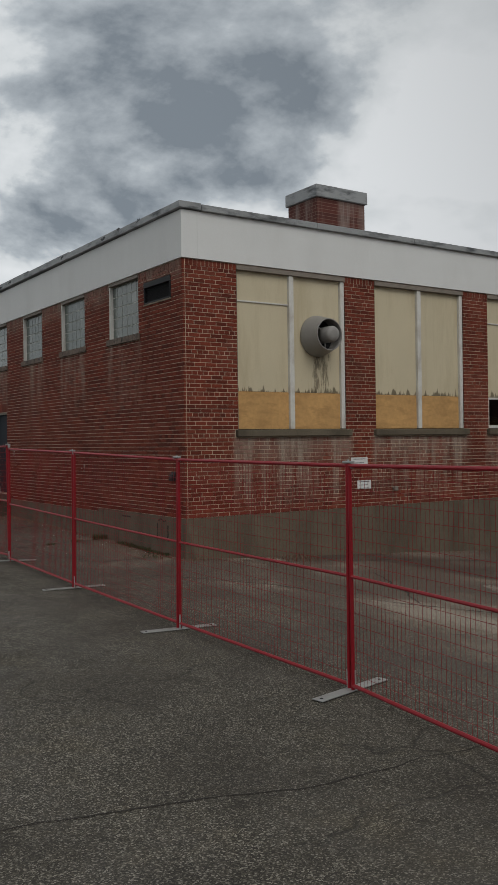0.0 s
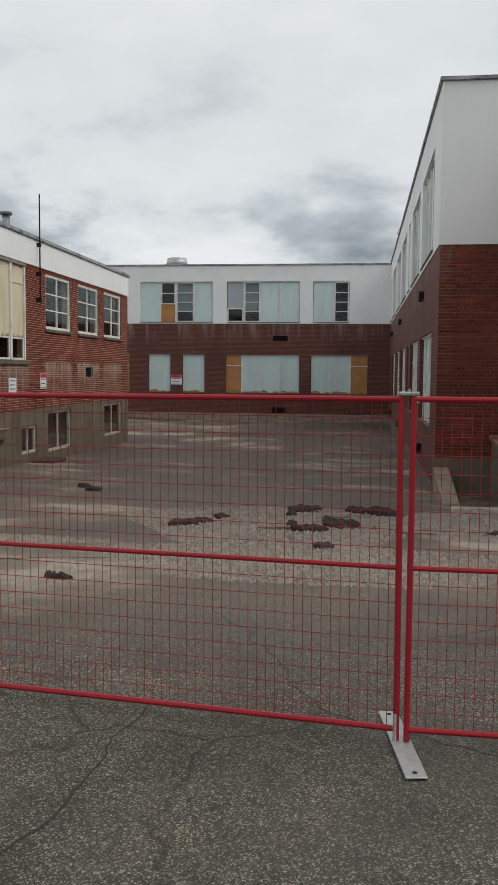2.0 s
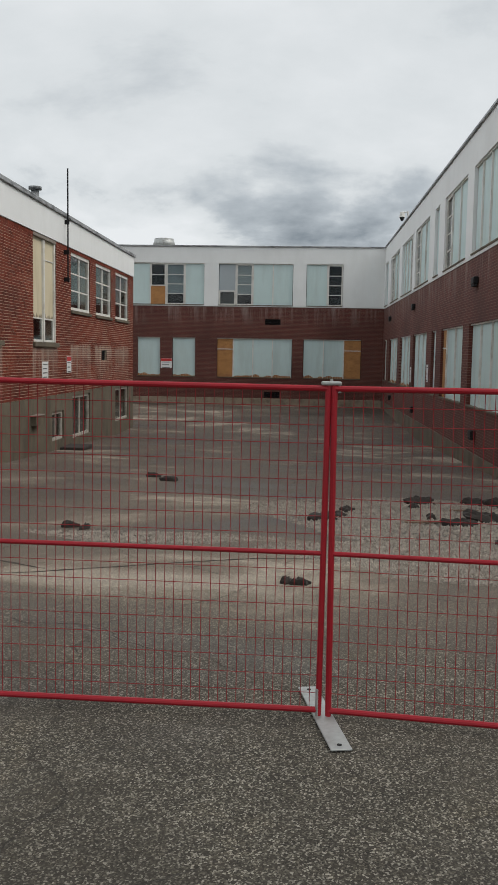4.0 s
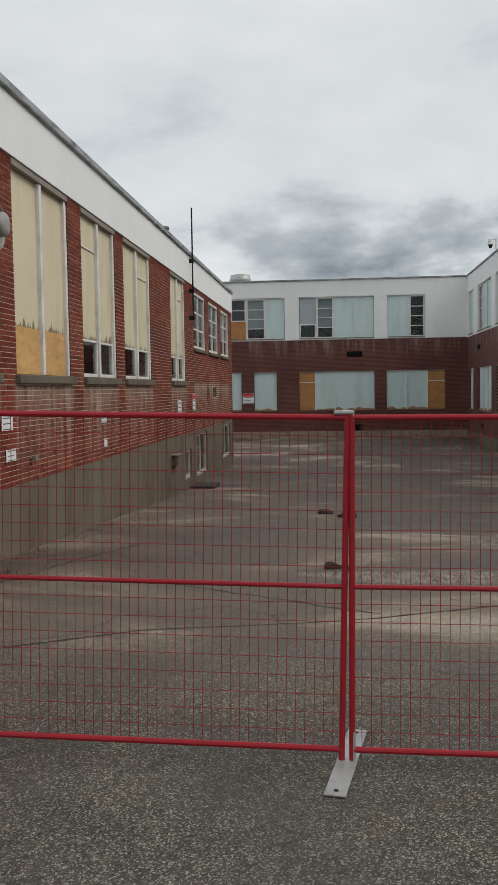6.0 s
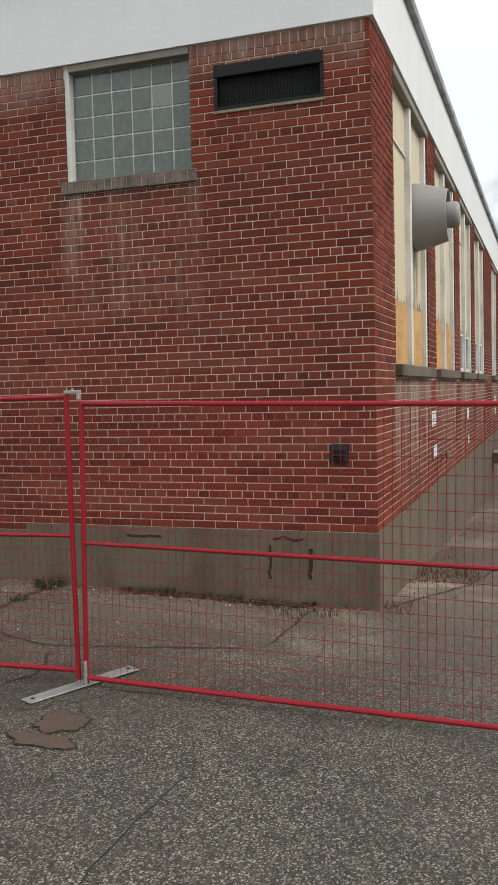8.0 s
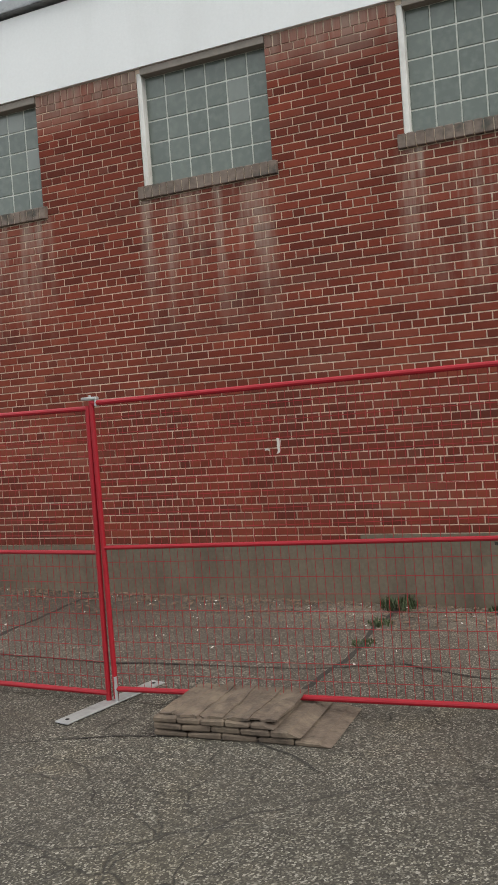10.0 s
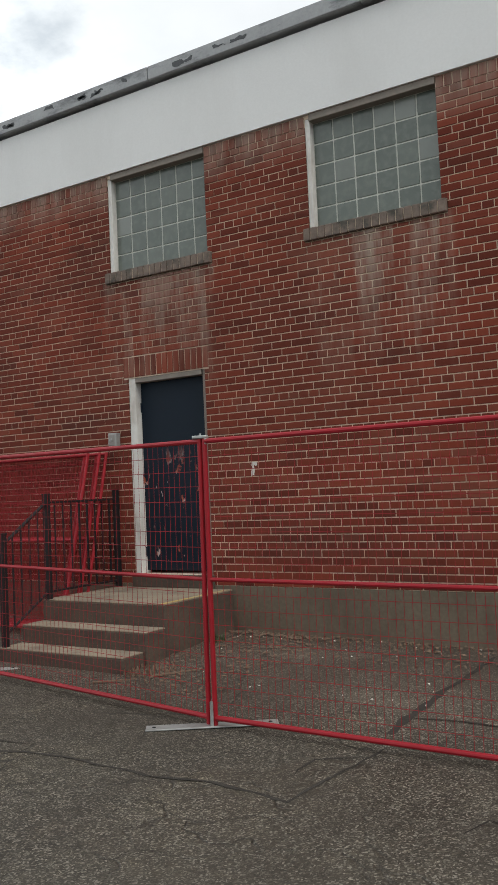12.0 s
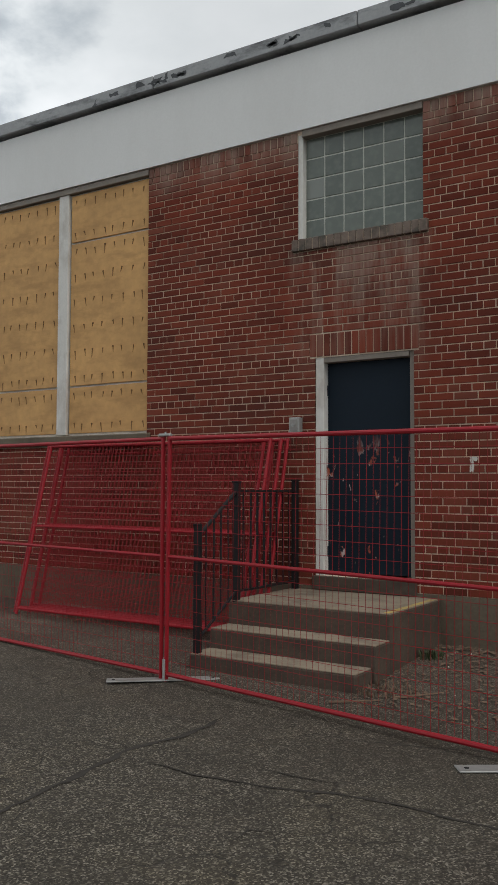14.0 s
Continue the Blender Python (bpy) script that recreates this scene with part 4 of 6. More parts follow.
# ---- tall boarded windows on the courtyard side ----
def tall_window(y0, y1, glazed, bar_bay):
    w = thing("window", "tall boarded window, cream boards between peeling white mullions", "window", "tall boarded windows", "structure")
    mid = y0 + (y1 - y0) * 0.49
    split = 2.10 if glazed else 2.11
    part("head", slab(-0.12, y0, S_TOP - 0.05, 0.012, y1, S_TOP + 0.03, 0.004), M_LINTEL, w, "brown steel head")
    part("mullion", slab(-0.11, mid - 0.05, S_SILL + 0.01, -0.012, mid + 0.05, S_TOP - 0.05, 0.006), M_FRAME, w, "peeling white mullion")
    part("jamb", slab(-0.11, y1 - 0.09, S_SILL + 0.01, -0.018, y1, S_TOP - 0.05, 0.006), M_FRAME, w, "peeling white jamb")
    part("jamb", slab(-0.11, y0, S_SILL + 0.01, -0.03, y0 + 0.03, S_TOP - 0.05, 0.004), M_LINTEL, w)
    for k, (a, b) in enumerate(((y0 + 0.03, mid - 0.05), (mid + 0.05, y1 - 0.09))):
        if k == bar_bay:
            part("board", slab(-0.10, a, split, -0.075, b, 3.64, 0.002), M_CREAM, w, "cream painted board with water stains")
            part("board", slab(-0.10, a, 3.665, -0.07, b, S_TOP - 0.05, 0.002), M_CREAM, w, "cream painted board with water stains")
            part("glazing_bar", slab(-0.10, a, 3.64, -0.055, b, 3.665), M_FRAME, w)
        else:
            part("board", slab(-0.10, a, split, -0.075, b, S_TOP - 0.05, 0.002), M_CREAM, w, "cream painted board with water stains")
        if glazed:
            fr = part("sash", slab(-0.10, a, S_SILL + 0.01, -0.045, b, S_SILL + 0.07, 0.004), M_FRAME, w, "white lower sash")
            for p, q, c, d in ((a, a + 0.05, S_SILL + 0.07, split), (b - 0.05, b, S_SILL + 0.07, split), (a + 0.05, b - 0.05, split - 0.04, split)):
                part("stile", slab(-0.10, p, c, -0.05, q, d, 0.003), M_FRAME, fr)
            g = part("pane", slab(-0.08, a + 0.05, S_SILL + 0.07, -0.074, b - 0.05, split - 0.04), M_GLASS, fr)
            g.visible_shadow = False
        else:
            part("plywood", slab(-0.10, a, S_SILL + 0.01, -0.066, b, split - 0.004, 0.002), M_PLY, w, "raw plywood sheet")
    part("sill", slab(-0.12, y0 - 0.05, S_SILL - 0.12, 0.075, y1 + 0.09, S_SILL, 0.012), M_CONCRETE, w, "weathered concrete sill")


for (a, b), g, k in zip(S_WINDOWS, (False, False, True, True, True), (0, 2, 0, 1, 1)):
    tall_window(a, b, g, k)


def lathe(profile, axis_at, sides=36):
    """A round shell about a line along +x; profile: (x, radius)."""
    bm = bmesh.new()
    rings = []
    for px, r in profile:
        rings.append([bm.verts.new((axis_at[0] + px, axis_at[1] + r * math.cos(2 * math.pi * i / sides), axis_at[2] + r * math.sin(2 * math.pi * i / sides))) for i in range(sides)])
    for a, b in zip(rings, rings[1:]):
        for i in range(sides):
            j = (i + 1) % sides
            bm.faces.new((a[i], a[j], b[j], b[i]))
    bm.faces.new(rings[0])
    bm.faces.new(rings[-1])
    bmesh.ops.recalc_face_normals(bm, faces=bm.faces)
    return bm


FAN = (-0.07, 2.80, 3.13)
fan = thing("exhaust_fan", "grey painted round exhaust fan hood on the window boards", "exhaust fan")
part("hood", lathe([(0.0, 0.37), (0.03, 0.375), (0.08, 0.365), (0.24, 0.325), (0.37, 0.285), (0.385, 0.285), (0.385, 0.268), (0.24, 0.30), (0.06, 0.32), (0.05, 0.1)], FAN), M_GREY_PAINT, fan, "grey flared sheet metal hood", True)
part("motor_cap", lathe([(0.10, 0.145), (0.34, 0.145), (0.47, 0.14), (0.50, 0.125), (0.51, 0.05)], FAN), M_GREY_PAINT, fan, "", True)
# shade inside the hood is painted as a near-black plate
part("cavity_plate", lathe([(0.07, 0.295), (0.085, 0.295)], FAN), M_DARK, fan, "near-black plate for the shade inside the hood")
for i in range(3):
    t = 2 * math.pi * i / 3 + 0.4
    part("bracket", bar((FAN[0] + 0.27, FAN[1] + 0.13 * math.cos(t), FAN[2] + 0.13 * math.sin(t)), (FAN[0] + 0.29, FAN[1] + 0.29 * math.cos(t), FAN[2] + 0.29 * math.sin(t)), 0.012, 6), M_GREY_PAINT, fan)


def sash_window(axis, face, inn, u0, u1, z0, z1, cols, rows, parent=None, frame=0.06, depth=0.09, paint=M_FRAME):
    """A white framed window with glazing bars and one pane a light; inn: sign of inwards."""
    w = parent or thing("window", "white framed multi-pane window with dusty glass", "window", "white framed windows", "structure")

    def piece(name, a, b, c, d, near, far, mat, parent):
        lo, hi = sorted((face + inn * near, face + inn * far))
        bm = slab(a, lo, c, b, hi, d) if axis == "x" else slab(lo, a, c, hi, b, d)
        return part(name, bm, mat, parent)

    fr = piece("frame", u0, u1, z0, z0 + frame, depth - 0.05, depth + 0.03, paint, w)
    piece("frame", u0, u1, z1 - frame, z1, depth - 0.05, depth + 0.03, paint, w)
    piece("frame", u0, u0 + frame, z0 + frame, z1 - frame, depth - 0.05, depth + 0.03, paint, w)
    piece("frame", u1 - frame, u1, z0 + frame, z1 - frame, depth - 0.05, depth + 0.03, paint, w)
    iw, ih = (u1 - u0 - 2 * frame) / cols, (z1 - z0 - 2 * frame) / rows
    for i in range(1, cols):
        c = u0 + frame + i * iw
        piece("mullion", c - 0.035, c + 0.035, z0 + frame, z1 - frame, depth - 0.03, depth + 0.02, paint, w)
    for i in range(cols):
        a, b = u0 + frame + i * iw + (0.035 if i else 0), u0 + frame + (i + 1) * iw - (0.035 if i < cols - 1 else 0)
        for j in range(1, rows):
            c = z0 + frame + j * ih
            piece("glazing_bar", a, b, c - 0.02, c + 0.02, depth - 0.02, depth + 0.015, paint, w)
        for j in range(rows):
            g = piece("pane", a, b, z0 + frame + j * ih + (0.02 if j else 0), z0 + frame + (j + 1) * ih - (0.02 if j < rows - 1 else 0), depth, depth + 0.006, M_GLASS, w)
            g.visible_shadow = False
    return w


for a, b in L_WINDOWS:
    w = sash_window("y", 0.0, -1, a, b, L_SILL, 4.15, 2, 3, frame=0.09, depth=0.08)
    part("sill", slab(-0.1, a - 0.05, L_SILL - 0.1, 0.06, b + 0.05, L_SILL - 0.002, 0.01), M_CONCRETE, w, "concrete sill")
for a, b, c, d in BASEMENT:
    sash_window("y", 0.012, -1, a, b, c, d, 2, 1, frame=0.08, depth=0.1, paint=M_FRAME_OLD)

# ---- front door, steps and railing ----
door = thing("door", "navy blue steel door with peeling paint, closed", "door", kind="structure")
leaf = part("leaf", slab(DOOR[0] + 0.085, 0.10, DOOR[2] + 0.03, DOOR[1] - 0.05, 0.145, DOOR[3] - 0.05, 0.003), M_NAVY, door, "peeling navy blue door leaf")
part("jamb", slab(DOOR[0], 0.012, DOOR[2], DOOR[0] + 0.085, 0.16, DOOR[3], 0.004), M_FRAME, door, "peeling white jamb")
# brown in place of white paints the shade on the right jamb
part("jamb", slab(DOOR[1] - 0.05, 0.03, DOOR[2], DOOR[1], 0.16, DOOR[3], 0.004), M_LINTEL, door, "brown jamb, its shade put into the colour")
part("head", slab(DOOR[0] + 0.085, 0.012, DOOR[3] - 0.05, DOOR[1] - 0.05, 0.16, DOOR[3], 0.004), M_LINTEL, door, "brown steel head")
part("threshold", slab(DOOR[0] - 0.02, -0.03, -0.098, DOOR[1] + 0.02, 0.16, DOOR[2] - 0.002, 0.006), M_RISER, door, "dark concrete threshold in the shaded step colour")
for z in (0.2, 0.95, 1.7):
    part("hinge", bar((DOOR[0] + 0.088, 0.093, z), (DOOR[0] + 0.088, 0.093, z + 0.1), 0.009, 8), M_NAVY, door)

steps = thing("entrance_steps", "three worn concrete steps with a broad landing", "steps")
GS = -0.9
# block and tread colours carry the contrast of shaded fronts and lit tops
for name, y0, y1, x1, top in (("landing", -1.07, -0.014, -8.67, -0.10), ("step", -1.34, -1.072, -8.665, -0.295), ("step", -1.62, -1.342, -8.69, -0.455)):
    block = part(name, slab(-10.13, y0, GS, x1, y1, top - 0.012, 0.008), M_RISER, steps, "dark concrete block, shade of the fronts in its colour")
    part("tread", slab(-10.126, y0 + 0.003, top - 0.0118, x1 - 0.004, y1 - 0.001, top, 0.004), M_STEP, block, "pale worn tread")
part("edge_stripe", slab(-8.73, -1.05, -0.0995, -8.682, -0.05, -0.0975), material("faded_yellow_paint", (0.42, 0.30, 0.08), 0.8, vary=0.3, scale=12, dirt=(0.27, 0.24, 0.2), dirt_amount=0.9, dirt_scale=(9, 9, 9)), steps, "faded yellow edge stripe")

rail = thing("stair_railing", "black wrought iron railing beside the concrete steps", "railing")
RX = -10.075
for y, zb, zt in ((-0.05, -0.14, 0.90), (-1.04, -0.14, 0.88), (-1.585, -0.455, 0.54)):
    p = part("post", slab(RX - 0.026, y - 0.026, zb, RX + 0.026, y + 0.026, zt, 0.003), M_BLACK, rail)
    part("post_cap", slab(RX - 0.032, y - 0.032, zt, RX + 0.032, y + 0.032, zt + 0.015, 0.004), M_BLACK, p)
part("top_rail", slab(RX - 0.02, -1.015, 0.80, RX + 0.02, -0.075, 0.818), M_BLACK, rail)
part("bottom_rail", slab(RX - 0.015, -1.015, -0.04, RX + 0.015, -0.075, -0.022), M_BLACK, rail)
part("top_rail", bar((RX, -1.06, 0.80), (RX, -1.575, 0.46), 0.016, 8), M_BLACK, rail)
part("bottom_rail", bar((RX, -1.06, -0.04), (RX, -1.575, -0.35), 0.012, 8), M_BLACK, rail)
for i in range(1, 9):
    y = -0.05 - i * 0.99 / 9
    part("baluster", slab(RX - 0.0075, y - 0.0075, -0.022, RX + 0.0075, y + 0.0075, 0.80), M_BLACK, rail)
for i in range(1, 5):
    k = i / 5
    y = -1.06 - k * 0.515
    part("baluster", bar((RX, y, -0.04 - 0.31 * k), (RX, y, 0.80 - 0.34 * k), 0.009, 6), M_BLACK, rail)

# ---- plywood covered window by the door ----
pw = thing("window", "large window covered with weathered plywood sheets", "window", kind="structure")
M_KNOT = material("rusty_nail_mark", (0.17, 0.085, 0.030), 0.9, vary=0.35, scale=20, bump=0)
bays = [(-16.0, -14.50), (-14.40, -13.28), (-13.08, -11.94)]
for i, (a, b) in enumerate(bays):
    cuts = (1.43, 1.97, 3.62, 4.18) if i == 2 else (1.43, 1.97, 4.18)
    for c, d in zip(cuts, cuts[1:]):
        part("plywood_sheet", slab(a, 0.03, c + 0.012, b, 0.05, d - 0.012, 0.002), M_PLY, pw, "weathered plywood with nail rows")
        n = round((d - c) / 0.30)
        for r in range(n):
            for s in range(8):
                x, z = a + 0.07 + s * (b - a - 0.14) / 7 + rng.uniform(-0.02, 0.02), c + 0.12 + r * (d - c - 0.2) / max(1, n - 1) + rng.uniform(-0.01, 0.01)
                if a < -14.7 or z > d:
                    continue
                part("nail", bar((x, 0.031, z), (x, 0.027, z), rng.uniform(0.008, 0.013), 6), M_KNOT, pw)
                # water mark running down from the nail
                part("nail_stain", bar((x, 0.0305, z), (x + rng.uniform(-0.02, 0.02), 0.0295, z - rng.uniform(0.04, 0.10)), 0.009, 4, 0.002), M_KNOT, pw)
    part("backing", slab(a - 0.06, 0.055, 1.41, b + 0.06, 0.075, 4.22), M_FRAME, pw)
for x in (-14.45, -13.18):
    part("mullion", slab(x - 0.075, 0.0, 1.42, x + 0.075, 0.055, 4.19, 0.006), M_FRAME, pw, "white painted mullion")
part("head", slab(-16.0, -0.012, 4.19, -11.92, 0.1, 4.255, 0.004), M_LINTEL, pw)
part("sill", slab(-16.05, -0.06, 1.295, -11.87, 0.1, 1.408, 0.01), M_CONCRETE, pw, "concrete sill")

# ---- fixtures on the front wall ----
grille = thing("wall_vent", "black wall louvre with wire mesh under the parapet", "vent")
a, b, c, d = VENT
part("frame", slab(a, -0.012, d - 0.10, b, 0.05, d, 0.006), M_BLACK, grille, "folded black top flap")
for p, q, r, s in ((a, a + 0.03, c, d - 0.1), (b - 0.03, b, c, d - 0.1), (a + 0.03, b - 0.03, c, c + 0.03)):
    part("frame", slab(p, -0.008, r, q, 0.05, s, 0.003), M_BLACK, grille)
part("backing", slab(a, 0.06, c, b, 0.08, d), M_DARK, grille)
part("sill", slab(a - 0.01, -0.014, c - 0.028, b + 0.01, 0.05, c - 0.002, 0.003), M_STEP, grille, "pale mortar ledge")
me = to_mesh("wire", bar((0, 0, c + 0.03), (0, 0, d - 0.1), 0.0022, 4), M_BLACK)
for i in range(1, 36):
    ob = new("wire", me)
    ob.location = (a + 0.03 + i * (b - a - 0.06) / 36, 0.02, 0)
    ob.parent = grille
for i in range(1, 10):
    part("wire", bar((a + 0.03, 0.024, c + 0.03 + i * 0.025), (b - 0.03, 0.024, c + 0.03 + i * 0.025), 0.0022, 4), M_BLACK, grille)

hood = thing("dryer_vent", "small black vent hood on the brick wall", "vent")
bm = bmesh.new()
v = [bm.verts.new(p) for p in ((-0.39, -0.002, 0.61), (-0.24, -0.002, 0.61), (-0.24, -0.002, 0.76), (-0.39, -0.002, 0.76), (-0.39, -0.10, 0.61), (-0.24, -0.10, 0.61), (-0.24, -0.05, 0.76), (-0.39, -0.05, 0.76))]
for f in ((0, 1, 2, 3), (4, 7, 6, 5), (0, 3, 7, 4), (1, 5, 6, 2), (3, 2, 6, 7), (0, 4, 5, 1)):
    bm.faces.new([v[i] for i in f])
part("hood", bevelled(bm, 0.006), M_BLACK, hood)
for i in range(3):
    part("louvre", slab(-0.375, -0.108, 0.63 + i * 0.035, -0.255, -0.09, 0.645 + i * 0.035), M_BLACK, hood)

light = thing("junction_box", "grey-green electrical box beside the door", "electrical box")
part("box", slab(-10.13, -0.075, 1.35, -10.02, -0.002, 1.50, 0.006), M_GALV, light)
part("cover", slab(-10.115, -0.085, 1.37, -10.035, -0.075, 1.48, 0.003), M_GREY_PAINT, light)
part("knob", bar((-10.075, -0.10, 1.425), (-10.075, -0.085, 1.425), 0.016, 8), M_GALV, light)


def wall_sign(place, turn, w, h, lines, label, red=False):
    """A small notice; the writing cannot be read, so plain bars stand for it."""
    s = thing("notice", label, "sign", at=pose(*place, 0, 0, turn))
    part("board", slab(-w / 2, -0.006, -h / 2, w / 2, -0.001, h / 2, 0.001), M_SIGN, s)
    if red:
        part("heading", slab(-w / 2 + 0.01, -0.008, h / 2 - h * 0.3, w / 2 - 0.01, -0.006, h / 2 - 0.01), M_SIGN_RED, s, "red heading band")
    for i in range(lines):
        z = h / 2 - h * (0.38 if red else 0.15) - i * h * (0.55 if red else 0.75) / max(1, lines - 1)
        part("text_bar", slab(-w * 0.36, -0.008, z - h * 0.04, w * (0.36 - 0.1 * (i % 2)), -0.006, z + h * 0.02), M_SIGN_INK, s)


wall_sign((0.008, 3.71, 0.83), 90, 0.40, 0.19, 3, "small white notice on red brick")
wall_sign((0.008, 3.82, 0.415), 90, 0.34, 0.16, 3, "small white notice on red brick, torn corner")
wall_sign((0.008, 8.38, 0.74), 90, 0.36, 0.18, 3, "small white notice below a window")
wall_sign((0.008, 8.48, 0.29), 90, 0.2, 0.15, 2, "small faded white notice on brick")
wall_sign((0.008, 16.15, 0.71), 90, 0.55, 0.46, 4, "white notice board on the courtyard brick")
wall_sign((0.008, 18.57, 0.84), 90, 0.5, 0.48, 3, "white notice with a red heading on brick", True)
wall_sign((-0.6, BACK_Y - 0.008, 0.68), 0, 0.62, 0.54, 3, "white notice with a red heading between windows", True)
for y, z in ((23.85, 0.67), (28.6, 0.52)):
    wall_sign((RIGHT_X - 0.008, y, z), -90, 0.4, 0.6, 3, "white notice on dark brick")

tap = thing("hose_tap", "small rusty hose tap on the brick wall", "tap")
part("pipe", bar((-0.002, 4.55, 0.32), (0.08, 4.55, 0.32), 0.016, 8), M_LINTEL, tap)
part("body", slab(0.06, 4.5, 0.27, 0.11, 4.6, 0.36, 0.012), M_LINTEL, tap)

# ---- courtyard wall fixtures ----
box_out = thing("wall_opening_grille", "dark square vent grille low on the courtyard brick", "vent")
part("backing", slab(-0.1, 22.86, 0.94, -0.08, 23.67, 1.28), M_DARK, box_out)
for i in range(4):
    part("slat", slab(-0.07, 22.88, 0.97 + i * 0.085, -0.02, 23.65, 0.98 + i * 0.085), M_BLACK, box_out)
duct = thing("foundation_duct", "rusty capped duct stub on the concrete foundation", "duct")
part("box", slab(0.013, 14.85, -0.70, 0.16, 15.45, -0.45, 0.01), M_CONCRETE, duct)
part("cap", slab(0.013, 14.8, -0.448, 0.19, 15.5, -0.42, 0.006), M_LINTEL, duct)
mast = thing("antenna_mast", "thin dark steel mast bolted to the brick wall", "mast")
part("pole", bar((0.12, 18.1, 3.2), (0.12, 18.1, 6.4), 0.022, 8), M_BLACK, mast)
for z in (3.28, 4.05, 4.9):
    part("bracket", slab(0.0 if z < 4.2 else 0.03, 18.07, z - 0.06, 0.16, 18.13, z + 0.06, 0.004), M_BLACK, mast)

# ---- roof things ----
chim = thing("chimney", "square red brick chimney with a grey metal cap", "chimney")
part("shaft", slab(-2.9, 4.3, 4.8, -1.9, 5.6, 6.32), M_FAR_X, chim, "red brick stack")
part("cap", slab(-2.95, 4.25, 6.322, -1.85, 5.65, 6.58, 0.012), M_CAP, chim, "grey sheet metal cap")
pipe = thing("roof_vent_pipe", "short grey vent pipe with a flat cowl on the roof", "vent pipe")
part("pipe", bar((-0.55, 17.2, 4.8), (-0.55, 17.2, 5.64), 0.11, 14), M_CAP, pipe, smooth=True)
part("cowl", bar((-0.55, 17.2, 5.64), (-0.55, 17.2, 5.72), 0.18, 14), M_CAP, pipe, smooth=True)
unit = thing("rooftop_fan_unit", "pale rounded rooftop fan unit", "roof unit")
part("base", slab(-1.97, 43.9, 6.95, -0.62, 45.4, 7.35, 0.02), M_GALV, unit)
part("drum", bar((-1.3, 44.6, 7.35), (-1.3, 44.6, 7.86), 0.68, 24, 0.56), M_GALV, unit, smooth=True)
domecam = thing("security_camera", "white dome security camera on a bracket at the roof edge", "camera fixture")
CX, CY = RIGHT_X + 0.42, 35.2
part("arm", bar((CX, CY, HIGH - 0.02), (CX, CY, 8.02), 0.032, 8), M_FRAME, domecam)
part("arm", bar((CX, CY, 7.98), (CX - 0.26, CY, 7.98), 0.028, 8), M_FRAME, domecam)
part("housing", bar((CX - 0.26, CY, 7.98), (CX - 0.26, CY, 7.74), 0.10, 14, 0.13), M_FRAME, domecam)
part("dome", bar((CX - 0.26, CY, 7.74), (CX - 0.26, CY, 7.58), 0.12, 14, 0.05), M_BLACK, domecam)


